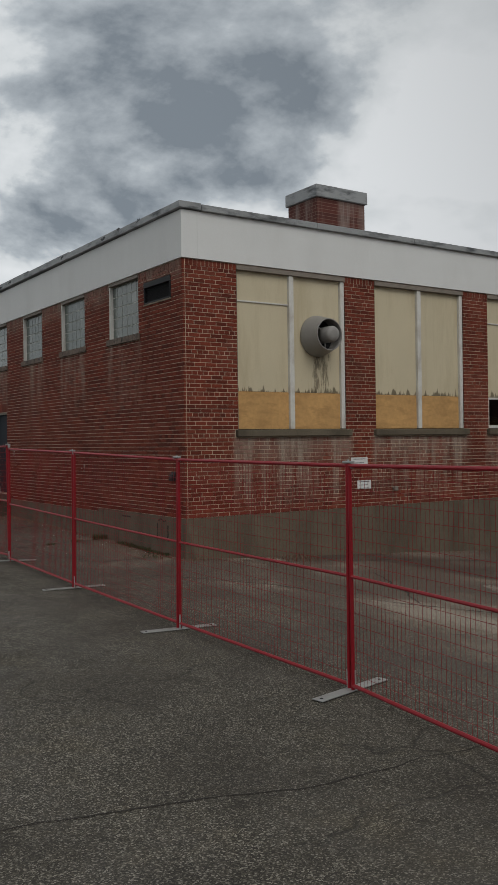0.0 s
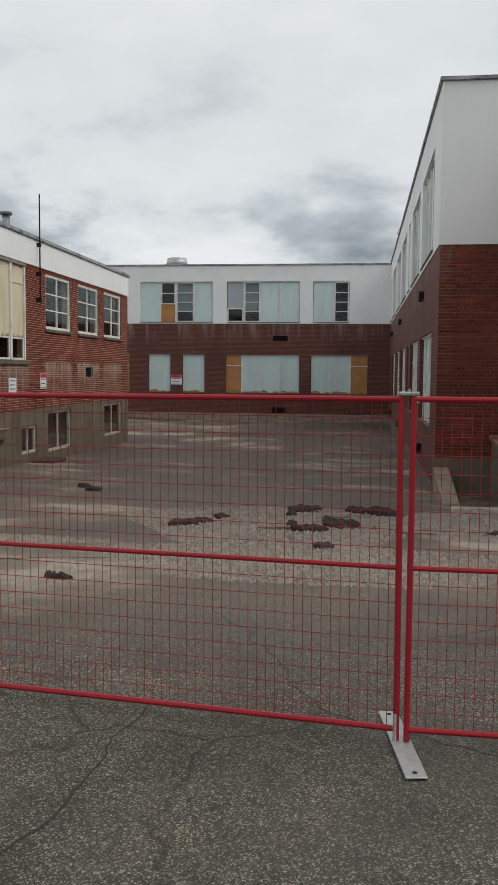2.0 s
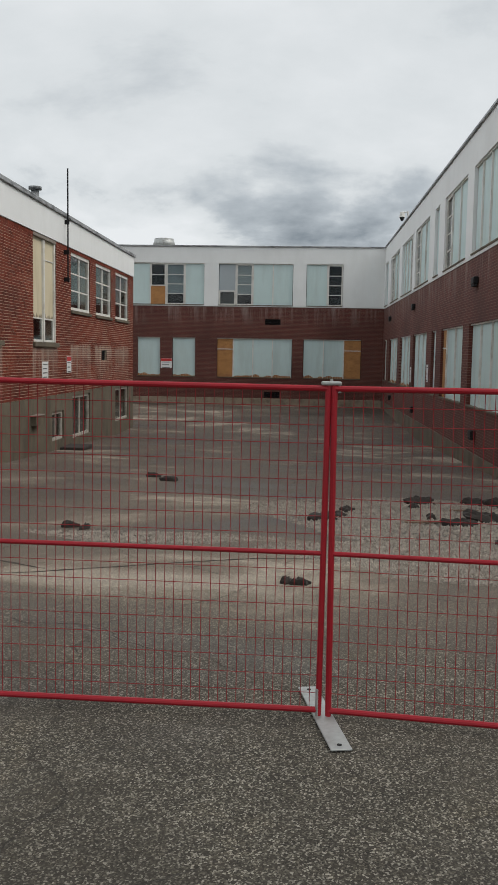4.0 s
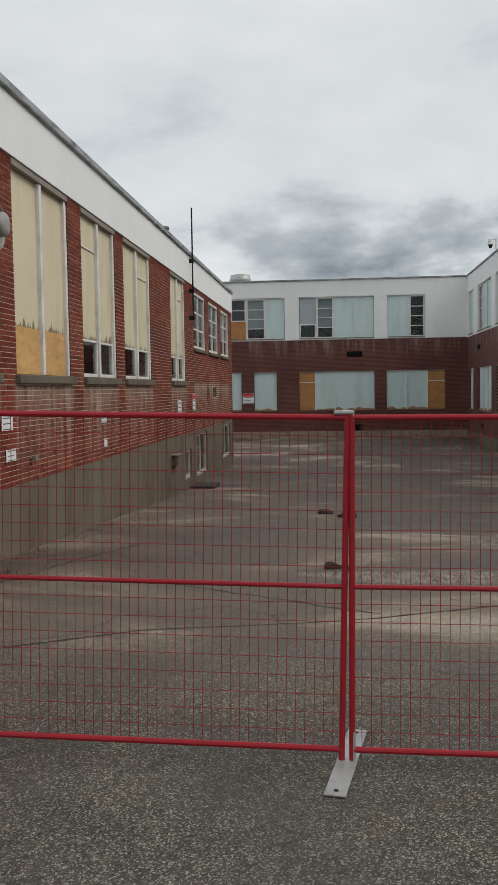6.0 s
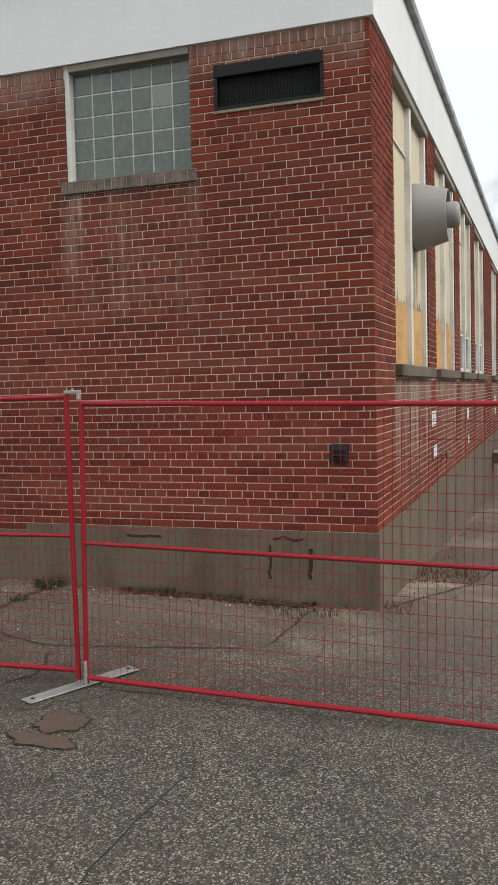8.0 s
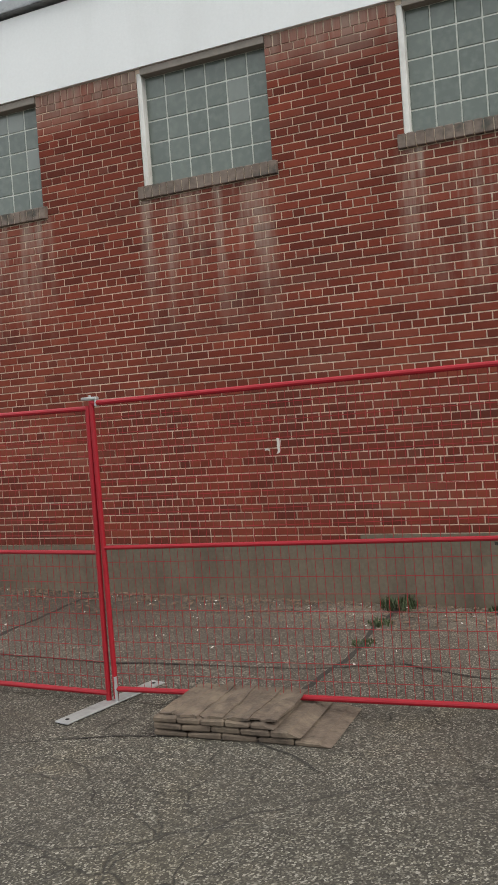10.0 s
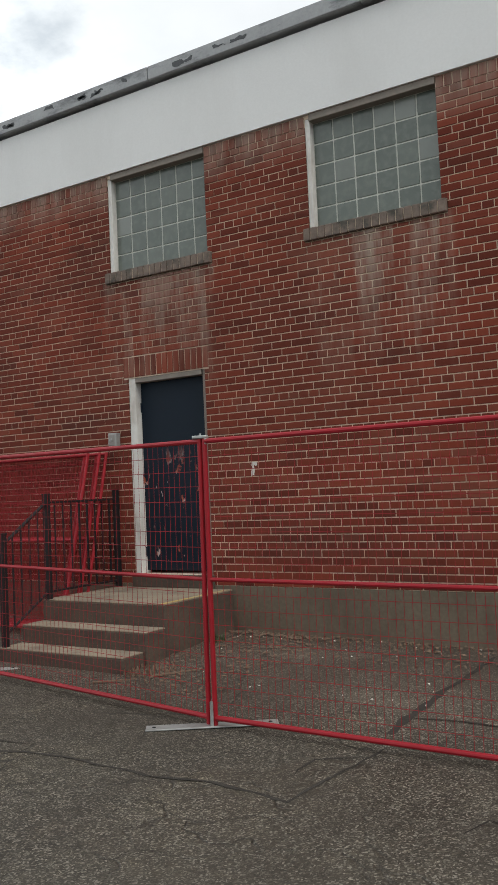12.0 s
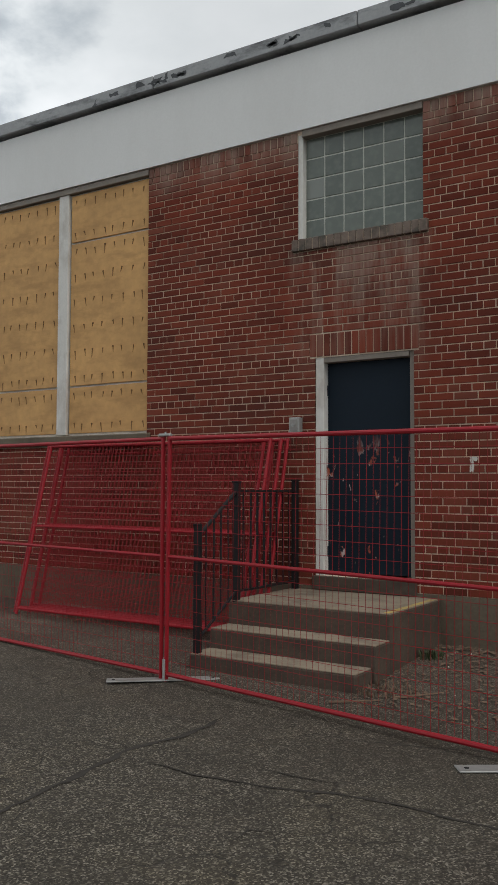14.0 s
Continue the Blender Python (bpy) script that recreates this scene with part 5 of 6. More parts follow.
# ---- windows of the far buildings ----
def bay(axis, face, u0, u1, z0, z1, pieces, stain=False):
    """One opening filled from low u to high u; pieces: (kind, share)."""
    w = thing("window", "boarded window with pale blue panels and plywood", "window", "boarded classroom windows", "structure")
    total = sum(s for _, s in pieces)
    u = u0

    def piece(name, a, b, c, d, near, far, mat, label=""):
        bm = slab(a, face + near, c, b, face + far, d) if axis == "x" else slab(face + near, a, c, face + far, b, d)
        return part(name, bm, mat, w, label)

    for kind, share in pieces:
        v = u + (u1 - u0) * share / total
        if kind == "panel":
            piece("panel", u + 0.025, v - 0.025, z0 + 0.04, z1 - 0.04, 0.10, 0.13, M_CYAN, "pale blue panel")
        elif kind == "ply":
            piece("plywood", u + 0.02, v - 0.02, z0 + 0.04, z1 - 0.04, 0.08, 0.11, M_PLY_OLD, "orange plywood sheet")
            piece("batten", u + 0.02, v - 0.02, z1 - 0.62, z1 - 0.58, 0.06, 0.08, M_FRAME)
        elif kind == "sash":
            sash_window(axis, face, 1, u + 0.02, v - 0.02, z0 + 0.03, z1 - 0.03, 1, 4, w, 0.07, 0.10)
        elif kind == "pale":
            # grey panel stands in for the sky's reflection in these panes
            piece("blind", u + 0.05, v - 0.05, z0 + (z1 - z0) * 0.27, z1 - 0.05, 0.135, 0.15, M_GREY_PANEL, "grey panel behind glass, sky reflection in its colour")
            sash_window(axis, face, 1, u + 0.02, v - 0.02, z0 + 0.03, z1 - 0.03, 1, 4, w, 0.07, 0.10)
        elif kind == "half":
            piece("plywood", u + 0.03, v - 0.03, z0 + 0.04, z0 + (z1 - z0) * 0.45, 0.08, 0.11, M_PLY_OLD, "orange plywood sheet")
            sash_window(axis, face, 1, u + 0.02, v - 0.02, z0 + (z1 - z0) * 0.45, z1 - 0.03, 1, 2, w, 0.06, 0.10)
        elif kind == "blind":
            piece("panel", u + 0.03, v - 0.03, z0 + (z1 - z0) * 0.36, z1 - 0.04, 0.10, 0.13, M_GREY_PANEL, "grey faded blind")
            sash_window(axis, face, 1, u + 0.02, v - 0.02, z0 + 0.03, z0 + (z1 - z0) * 0.36, 1, 1, w, 0.07, 0.10)
        if u > u0:
            piece("mullion", u - 0.03, u + 0.03, z0 + 0.04, z1 - 0.04, 0.05, 0.10, M_FRAME)
        u = v
    piece("frame", u0, u1, z1 - 0.04, z1, 0.04, 0.14, M_FRAME)
    piece("frame", u0, u1, z0, z0 + 0.04, -0.03, 0.14, M_CONCRETE)
    if stain:
        n = int((u1 - u0) / 0.09)
        for i in range(n):
            h = max(0.02, 0.17 * noise.noise(Vector((u0 + i * 0.23, z0 * 3 + face, 1))) + 0.09)
            piece("rust_drip", u0 + i * 0.09 + 0.02, u0 + i * 0.09 + 0.10, z0 + 0.04, z0 + 0.04 + h, 0.072, 0.078, M_RUST)


# one grey for the real blinds and for the painted pane reflections
M_GREY_PANEL = material("grey_blind_and_reflection", (0.34, 0.38, 0.40), 0.7, vary=0.1, scale=1.5, bump=0)
M_RUST = material("rust_stain", (0.33, 0.15, 0.06), 0.9, vary=0.3, scale=5, bump=0.1)
fills_u = [[("panel", 1), ("sash", 1)], [("panel", 1.15), ("half", 0.86), ("pale", 1.05), ("panel", 1.05)], [("blind", 0.95), ("pale", 0.95), ("panel", 1.1), ("panel", 1.1)], [("panel", 1.15), ("sash", 0.85)]]
for (a, b), f in zip(B_UPPER, fills_u):
    bay("x", BACK_Y - 0.02, a, b, *UPPER_Z, f)
fills_l = [[("panel", 1), ("ply", 0.5)], [("panel", 1)], [("panel", 1)], [("ply", 0.9), ("panel", 1.08), ("panel", 1.08), ("panel", 1.08)], [("panel", 1.1), ("panel", 1.1), ("ply", 0.95)]]
for (a, b), f in zip(B_LOWER, fills_l):
    bay("x", BACK_Y, a, b, *LOWER_Z, f, True)
for i, (a, b) in enumerate(R_BAYS):
    thin = b - a < 2
    up = [("panel", 1)] if thin else ([("panel", 1), ("panel", 1), ("sash", 0.8)] if i % 2 else [("sash", 0.9), ("panel", 1), ("panel", 1), ("panel", 0.8)])
    lo = [("ply", 0.4), ("panel", 0.6)] if thin else ([("panel", 1), ("panel", 1), ("ply", 0.5)] if i == 1 else [("panel", 1), ("panel", 1), ("panel", 1)])
    bay("y", RIGHT_X - 0.02, a, b, *UPPER_Z, up)
    bay("y", RIGHT_X, a, b, *LOWER_Z, lo, i in (4, 5))
bay("y", STEP_X, 8.05, 9.4, 2.2, 4.35, [("panel", 1)])
for z0, z1 in ((2.86, 3.17), (-1.13, -0.81)):
    g = thing("wall_vent", "dark louvred vent in the far brick wall", "vent")
    part("backing", slab(4.82, BACK_Y + 0.1, z0, 5.67, BACK_Y + 0.12, z1), M_DARK, g)
    for i in range(3):
        part("slat", slab(4.82, BACK_Y + 0.02, z0 + 0.04 + i * 0.09, 5.67, BACK_Y + 0.09, z0 + 0.055 + i * 0.09), M_BLACK, g)
for y, z in ((37.2, 3.06), (28.0, 3.14), (15.6, 3.1), (36.3, -0.8), (27.4, -0.85), (15.2, -0.75)):
    g = thing("wall_scupper", "small dark vent hood on the brick wall", "vent", "small vent hoods")
    part("hood", slab(RIGHT_X - 0.13, y - 0.2, z - 0.02, RIGHT_X - 0.002, y + 0.2, z + 0.16, 0.02), M_BLACK, g)
    part("louvre", slab(RIGHT_X - 0.12, y - 0.17, z - 0.08, RIGHT_X - 0.03, y + 0.17, z - 0.022), M_DARK, g)
# added backing walls block the sky behind the panes; near-black for unlit rooms
solid("wall_backing_back", slab(-26, BACK_Y + 5, -2.6, 30, BACK_Y + 5.2, 6.6), M_DARK, "added near-black wall standing for unlit rooms behind the far windows", "wall", kind="structure")
solid("wall_backing_right", slab(RIGHT_X + 5, END_Y + 0.4, -2.6, RIGHT_X + 5.2, BACK_Y + 5, 6.6), M_DARK, "added near-black wall standing for unlit rooms behind the courtyard windows", "wall", kind="structure")
solid("wall_backing_forward", slab(STEP_X + 2, 4.4, -2.6, STEP_X + 2.2, END_Y, 5.4), M_DARK, "added near-black wall standing for the unlit room behind the neighbouring window", "wall", kind="structure")

# ---- concrete hatch, kerb and rubble at the wing end ----
hatch = thing("utility_hatch", "concrete bulkhead with rusty lid and steel doors", "utility box")
HX0, HX1, HY0, HY1 = 12.4, STEP_X - 0.01, 8.5, 10.9
gz = -1.45
bm = bmesh.new()
v = [bm.verts.new(p) for p in ((HX0, HY0, gz), (HX1, HY0, gz), (HX1, HY1, gz), (HX0, HY1, gz), (HX0, HY0, -0.30), (HX1, HY0, -0.12), (HX1, HY1, 0.02), (HX0, HY1, -0.16))]
for f in ((0, 3, 2, 1), (4, 5, 6, 7), (0, 1, 5, 4), (1, 2, 6, 5), (2, 3, 7, 6), (3, 0, 4, 7)):
    bm.faces.new([v[i] for i in f])
part("body", bevelled(bm, 0.02), M_CONCRETE, hatch, "stained concrete box")
bm = bmesh.new()
v = [bm.verts.new(p) for p in ((HX0 - 0.06, HY0 - 0.08, -0.29), (HX1, HY0 - 0.08, -0.11), (HX1, HY1, 0.03), (HX0 - 0.06, HY1, -0.15), (HX0 - 0.06, HY0 - 0.08, -0.22), (HX1, HY0 - 0.08, -0.04), (HX1, HY1, 0.10), (HX0 - 0.06, HY1, -0.08))]
for f in ((0, 3, 2, 1), (4, 5, 6, 7), (0, 1, 5, 4), (1, 2, 6, 5), (2, 3, 7, 6), (3, 0, 4, 7)):
    bm.faces.new([v[i] for i in f])
part("lid", bevelled(bm, 0.01), material("rusted_lid", (0.25, 0.13, 0.075), 0.85, vary=0.3, scale=3, bump=0.3, dirt=(0.16, 0.10, 0.07), dirt_amount=0.7), hatch, "rust-brown sloping lid")
for i, a in enumerate((12.36, 12.98)):
    d = part("door", slab(a, HY0 - 0.03, gz + 0.15, a + 0.58, HY0 - 0.004, -0.42, 0.006), M_GALV, hatch, "grey-green steel door")
    for z in (-1.0, -0.55):
        part("hinge", slab(a + 0.02, HY0 - 0.05, z, a + 0.16, HY0 - 0.03, z + 0.04, 0.004), M_RUST, d)
part("latch", slab(12.9, HY0 - 0.06, -0.62, 13.05, HY0 - 0.03, -0.57, 0.004), M_RUST, hatch)
part("frame", slab(12.31, HY0 - 0.04, gz + 0.1, 12.352, HY0 - 0.004, -0.33, 0.004), M_RUST, hatch, "rusty angle frame")
solid("concrete_kerb", slab(11.2, 6.75, -1.5, STEP_X - 0.02, 6.98, -0.97, 0.02), material("pale_kerb_concrete", (0.40, 0.35, 0.27), 0.9, vary=0.2, scale=5, bump=0.3, dirt=(0.2, 0.17, 0.13), dirt_amount=0.6, dirt_scale=(3, 3, 3)), "pale worn concrete kerb in rubble", "kerb")
bm = bmesh.new()
v = [bm.verts.new(p) for p in ((11.24, 8.6, -1.6), (11.55, 8.6, -1.6), (11.55, END_Y - 0.02, -1.6), (11.24, END_Y - 0.02, -1.6), (11.24, 8.6, -1.18), (11.55, 8.6, -1.18), (11.55, END_Y - 0.02, -0.75), (11.24, END_Y - 0.02, -0.75))]
for f in ((0, 3, 2, 1), (4, 5, 6, 7), (0, 1, 5, 4), (1, 2, 6, 5), (2, 3, 7, 6), (3, 0, 4, 7)):
    bm.faces.new([v[i] for i in f])
solid("sloping_kerb_wall", bevelled(bm, 0.02), M_STEP, "pale sloping concrete cheek wall at the corner", "wall")


# ---- loose things ----
M_STONE = material("pale_gravel", (0.26, 0.228, 0.192), 0.95, vary=0.45, scale=7, bump=0.2)
M_CLOD = material("broken_asphalt", (0.036, 0.030, 0.026), 0.95, vary=0.4, scale=9, bump=0.5)
M_TWIG = material("dry_wood", (0.16, 0.11, 0.075), 0.9, vary=0.3, scale=9, bump=0.2)
M_LEAF = material("weed_green", (0.040, 0.058, 0.020), 0.7, vary=0.35, scale=9, bump=0)


def heap(x, y):
    """Height of the low rubble mound before the kerb."""
    d = ((x - 11.9) / 2.3) ** 2 + ((y - 5.6) / 1.15) ** 2
    return 0.2 * max(0.0, 1 - d) * (1 + 0.5 * noise.noise(Vector((x * 1.7, y * 1.7, 1)))) if d < 1 else 0.0


bm = bmesh.new()
bmesh.ops.create_grid(bm, x_segments=46, y_segments=26, size=1.0)
for v in bm.verts:
    x, y = 11.6 + v.co.x * 2.05, 5.5 + v.co.y * 1.2
    v.co = Vector((x, y, ground_z(x, y) + heap(x, y) - 0.012 + 0.02 * noise.noise(Vector((x * 9, y * 9, 4))) * (heap(x, y) > 0)))
solid("rubble_mound", bm, M_ASPHALT, "low mound of grey rubble before the kerb", "rubble", kind="structure", smooth=True)


def gravel(name, label, cx, cy, rx, ry, n, seed, size=(0.012, 0.04)):
    """Loose stones spread over an oval of ground."""
    r = random.Random(seed)
    verts, faces = [], []
    tetra = [(1, 0, -0.5), (-0.5, 0.87, -0.5), (-0.5, -0.87, -0.5), (0.1, 0.1, 0.6)]
    quad = [(0, 1, 3), (1, 2, 3), (2, 0, 3), (0, 2, 1)]
    for _ in range(n):
        a, d = r.uniform(0, 2 * math.pi), math.sqrt(r.random())
        x, y = cx + rx * d * math.cos(a) * (1 + 0.2 * math.sin(3 * a)), cy + ry * d * math.sin(a)
        s, t = r.uniform(*size) * (1.2 - 0.5 * d), r.uniform(0, 6.28)
        z = ground_z(x, y) + heap(x, y) + s * 0.25
        i = len(verts)
        for p in tetra:
            verts.append((x + s * (p[0] * math.cos(t) - p[1] * math.sin(t)) * r.uniform(0.7, 1.3), y + s * (p[0] * math.sin(t) + p[1] * math.cos(t)), z + s * p[2] * r.uniform(0.6, 1.1)))
        faces += [tuple(i + k for k in q) for q in quad]
    me = bpy.data.meshes.new(name)
    me.from_pydata(verts, [], faces)
    me.materials.append(M_STONE)
    tagged(new(name, me), label, "gravel", kind="stuff")


gravel("loose_gravel", "pale crushed gravel strewn over the broken paving", 9.3, 1.9, 2.6, 1.3, 9000, 3, (0.016, 0.045))
gravel("loose_gravel", "pale crushed gravel heaped before the kerb", 11.9, 5.3, 2.1, 1.4, 9000, 4, (0.015, 0.05))
gravel("loose_gravel", "pale gravel in the worn courtyard patches", 5.2, 2.8, 1.4, 0.45, 1600, 5)
gravel("loose_gravel", "pale gravel spread along the courtyard", 8.6, 5.2, 2.3, 2.4, 8000, 6, (0.018, 0.05))
def broken_plate(r, thick, seed):
    """A ragged piece of torn-up asphalt: splintered outline, rough lumpy top."""
    bm = bmesh.new()
    rr = random.Random(seed)
    n = 11
    reach = [r * rr.uniform(0.45, 1.2) for _ in range(n)]
    turns = [2 * math.pi * (i + rr.uniform(-0.3, 0.3)) / n for i in range(n)]
    rings = []
    for z, k in ((-0.03, 0.8), (thick * 0.5, 1.0), (thick, 0.78), (thick * 1.25, 0.4)):
        rings.append([bm.verts.new((q * k * rr.uniform(0.88, 1.12) * math.cos(t) * 1.3, q * k * rr.uniform(0.88, 1.12) * math.sin(t) * 0.6, z + rr.uniform(-0.35, 0.35) * thick)) for q, t in zip(reach, turns)])
    for u, v in zip(rings, rings[1:]):
        for i in range(n):
            bm.faces.new((u[i], u[(i + 1) % n], v[(i + 1) % n], v[i]))
    bm.faces.new(rings[0][::-1])
    mid = bm.verts.new((0, 0, thick * rr.uniform(0.9, 1.5)))
    for i in range(n):
        bm.faces.new((rings[-1][i], rings[-1][(i + 1) % n], mid))
    return bm


PLATES = [(7.21, 4.78, 0.24, 14, 20), (7.42, 5.2, 0.15, 8, 35), (7.6, 5.75, 0.17, 10, 50), (8.83, 6.87, 0.26, 16, 5), (8.65, 6.3, 0.15, 10, 80), (9.43, 5.05, 0.30, 24, -10), (9.62, 5.2, 0.20, 30, 40), (9.06, 4.55, 0.25, 12, 8), (8.75, 5.15, 0.13, 20, 60), (10.12, 6.74, 0.30, 12, -14), (9.72, 7.0, 0.24, 9, 3), (10.4, 6.2, 0.16, 16, 70), (9.28, 2.99, 0.18, 7, 2), (6.93, 0.42, 0.10, 22, 10), (6.80, 0.46, 0.08, 12, 70), (3.95, 10.4, 0.20, 10, 4), (4.35, 9.7, 0.20, 8, -8), (4.08, 3.4, 0.13, 18, 25), (4.3, 3.3, 0.10, 12, 70), (9.0, 7.2, 0.12, 15, 30), (11.6, 4.6, 0.15, 14, 15)]
for i, (x, y, size, lean, turn) in enumerate(PLATES):
    ob = solid("asphalt_chunk", broken_plate(size * 0.85, 0.04 + size * 0.16, i + 1), M_CLOD, "dark tilted slab of broken asphalt lying in gravel", "rubble", "broken asphalt lumps")
    ob.matrix_basis = pose(x, y, ground_z(x, y) + size * math.sin(math.radians(lean)) * 0.3 - 0.015, lean, lean * 0.5, turn)
for i in range(7):
    x, y = 9.2 + rng.uniform(-0.9, 1.3), 5.7 + rng.uniform(-1.2, 1.2)
    L, a = rng.uniform(0.3, 0.8), rng.uniform(-0.5, 0.5)
    z = ground_z(x, y) + 0.02
    solid("branch", bar((x, y, z), (x + L * math.cos(a), y + L * math.sin(a), z + 0.03), 0.018, 5, 0.008), M_TWIG, "dry broken stick lying on rubble", "stick", "scattered sticks")
slabob = solid("basement_well_cover", bevelled(slab(0.05, 17.4, 0, 0.75, 18.5, 0.10), 0.02), M_CLOD, "dark broken cover slab beside the foundation", "slab")
slabob.location = (0, 0, ground_z(0.4, 18))

stack = thing("shingle_stack", "weathered pile of brown roofing boards with broken tops", "board pile", at=pose(-3.22, -2.66, ground_z(-3.2, -2.66), 0, 0, 2))
M_BOARD = material("weathered_board", (0.098, 0.072, 0.052), 0.9, vary=0.5, scale=9, fine=30, bump=0.5, dirt=(0.19, 0.145, 0.10), dirt_amount=0.6, dirt_scale=(5, 5, 5))
for k, (x1, h) in enumerate(((0.46, 0.0), (0.30, 0.036), (0.16, 0.072))):
    nseg = 5
    for s in range(nseg):
        a, b = -0.55 + s * (x1 + 0.55) / nseg, -0.55 + (s + 1) * (x1 + 0.55) / nseg - 0.003
        bm = bevelled(box(bmesh.new(), a, -0.30, h, b, 0.30, h + 0.035 - rng.uniform(0, 0.006)), 0.008)
        for vv in bm.verts:
            if vv.co.x > x1 - 0.02 and vv.co.z > h + 0.02:
                vv.co.x -= 0.06
            vv.co.z += 0.012 * noise.noise(vv.co * 6) if vv.co.z > h + 0.02 else 0
            vv.co.y += 0.02 * noise.noise(vv.co * 4 + Vector((k, 0, 3)))
        part("board", bm, M_BOARD, stack)
for i in range(9):
    a = -0.53 + i * 0.075
    bm = box(bmesh.new(), a, -0.27 + rng.uniform(-0.02, 0.02), 0.105, a + 0.09, 0.24 + rng.uniform(-0.05, 0.03), 0.112 + rng.uniform(0, 0.014))
    bmesh.ops.subdivide_edges(bm, edges=list(bm.edges), cuts=5, use_grid_fill=True)
    for vv in bm.verts:
        vv.co.z += 0.018 * max(-0.3, noise.noise(vv.co * 11)) + 0.01 * noise.noise(vv.co * 30)
        vv.co.y += 0.03 * noise.noise(Vector((vv.co.x * 14, 1, 2)))
    part("torn_strip", bm, M_BOARD, stack, "flaking torn top layer")


def weed(name, x, y, n, spread, height, seed, mat, label):
    r = random.Random(seed)
    bm = bmesh.new()
    z = ground_z(x, y)
    for _ in range(int(n * 1.7)):
        a, d = r.uniform(0, 6.28), spread * math.sqrt(r.random())
        px, py = x + d * math.cos(a), y + d * math.sin(a)
        h, t, w = height * r.uniform(0.4, 1), r.uniform(0, 6.28), r.uniform(0.002, 0.0065)
        lx, ly = math.cos(t), math.sin(t)
        bend = h * r.uniform(0.2, 0.8)
        q = [bm.verts.new(p) for p in ((px - ly * w, py + lx * w, z - 0.005), (px + ly * w, py - lx * w, z - 0.005), (px + lx * bend * 0.5 + ly * w, py + ly * bend * 0.5 - lx * w, z + h * 0.7), (px + lx * bend * 0.5 - ly * w, py + ly * bend * 0.5 + lx * w, z + h * 0.7))]
        tip = bm.verts.new((px + lx * bend, py + ly * bend, z + h))
        bm.faces.new(q)
        bm.faces.new((q[3], q[2], tip))
    solid(name, bm, mat, label, "weeds", kind="stuff")


weed("weeds", -3.12, -0.12, 110, 0.15, 0.12, 1, M_LEAF, "green weeds growing along the foundation joint")
weed("weeds", -3.15, -0.6, 70, 0.10, 0.04, 2, M_LEAF, "low green weeds in a pavement crack")
weed("weeds", -3.14, -1.1, 45, 0.09, 0.03, 3, M_LEAF, "low green weeds in a pavement crack")
weed("weeds", -0.6, -0.12, 90, 0.35, 0.05, 4, M_LEAF, "moss and weeds along the foundation")
weed("weeds", -8.55, -1.45, 130, 0.24, 0.045, 5, M_TWIG, "dry weeds beside the concrete steps")
weed("weeds", -8.57, -0.5, 50, 0.10, 0.08, 6, M_LEAF, "weeds at the side of the steps")
weed("weeds", 0.3, 2.0, 260, 0.45, 0.07, 7, M_TWIG, "brown leaf litter against the foundation")
weed("weeds", 0.1, 0.1, 70, 0.2, 0.05, 8, M_TWIG, "brown leaf litter at the wall corner")
weed("weeds", -12.1, -0.6, 60, 0.35, 0.06, 9, M_TWIG, "dry litter under the leaning panels")
for i in range(16):
    weed("leaf_litter", -0.3 - i * 0.5 - rng.uniform(0, 0.3), -0.1 - rng.uniform(0, 0.06), rng.randint(14, 46), rng.uniform(0.1, 0.26), 0.028, 40 + i, M_TWIG, "dark dead leaves and grit along the foundation")
for i in range(9):
    weed("leaf_litter", 0.12 + rng.uniform(0, 0.08), 0.6 + i * 0.9, rng.randint(20, 50), rng.uniform(0.12, 0.26), 0.03, 60 + i, M_TWIG, "dark dead leaves and grit along the foundation")
for i, (x, y) in enumerate(((-12.2, -0.75), (-12.0, -0.7), (-12.35, -0.68), (-8.4, -1.6), (-8.75, -1.9))):
    L, a = 0.35, rng.uniform(0, 3)
    z = ground_z(x, y) + 0.012
    solid("stick", bar((x, y, z), (x + L * math.cos(a), y + L * math.sin(a), z + 0.02), 0.009, 5, 0.004), M_TWIG, "thin dry stick on the paving", "stick", "scattered sticks")


def grit(name, label, x0, x1, y0, y1, n, seed, mat, size):
    """Tiny flat flakes strewn over a strip of paving."""
    r = random.Random(seed)
    verts, faces = [], []
    for _ in range(n):
        x, y = r.uniform(x0, x1), y1 - (y1 - y0) * r.random() ** 2
        t, q = r.uniform(0, 6.28), r.uniform(*size)
        z = ground_z(x, y) + 0.006
        i = len(verts)
        for k in range(4):
            d = q * r.uniform(0.6, 1.3) * (1.0 if k % 2 else 0.55)
            verts.append((x + d * math.cos(t + k * 1.57), y + d * math.sin(t + k * 1.57), z + r.uniform(0, 0.012)))
        verts.append((x, y, z + 0.012))
        faces += [(i + k, i + (k + 1) % 4, i + 4) for k in range(4)] + [(i + 3, i + 2, i + 1, i)]
    me = bpy.data.meshes.new(name)
    me.from_pydata(verts, [], faces)
    me.materials.append(mat)
    tagged(new(name, me), label, "litter", kind="stuff")


grit("leaf_litter", "dark dead leaves drifted against the front foundation", -8.5, -0.1, -0.75, -0.03, 1500, 31, M_TWIG, (0.010, 0.028))
grit("leaf_litter", "dark dead leaves beside the concrete steps", -8.65, -7.6, -1.9, -0.1, 500, 32, M_TWIG, (0.010, 0.03))
grit("paint_flakes", "small pale flakes of fallen paint on the paving", -8.6, -1.0, -1.6, -0.1, 120, 33, M_FRAME, (0.006, 0.014))
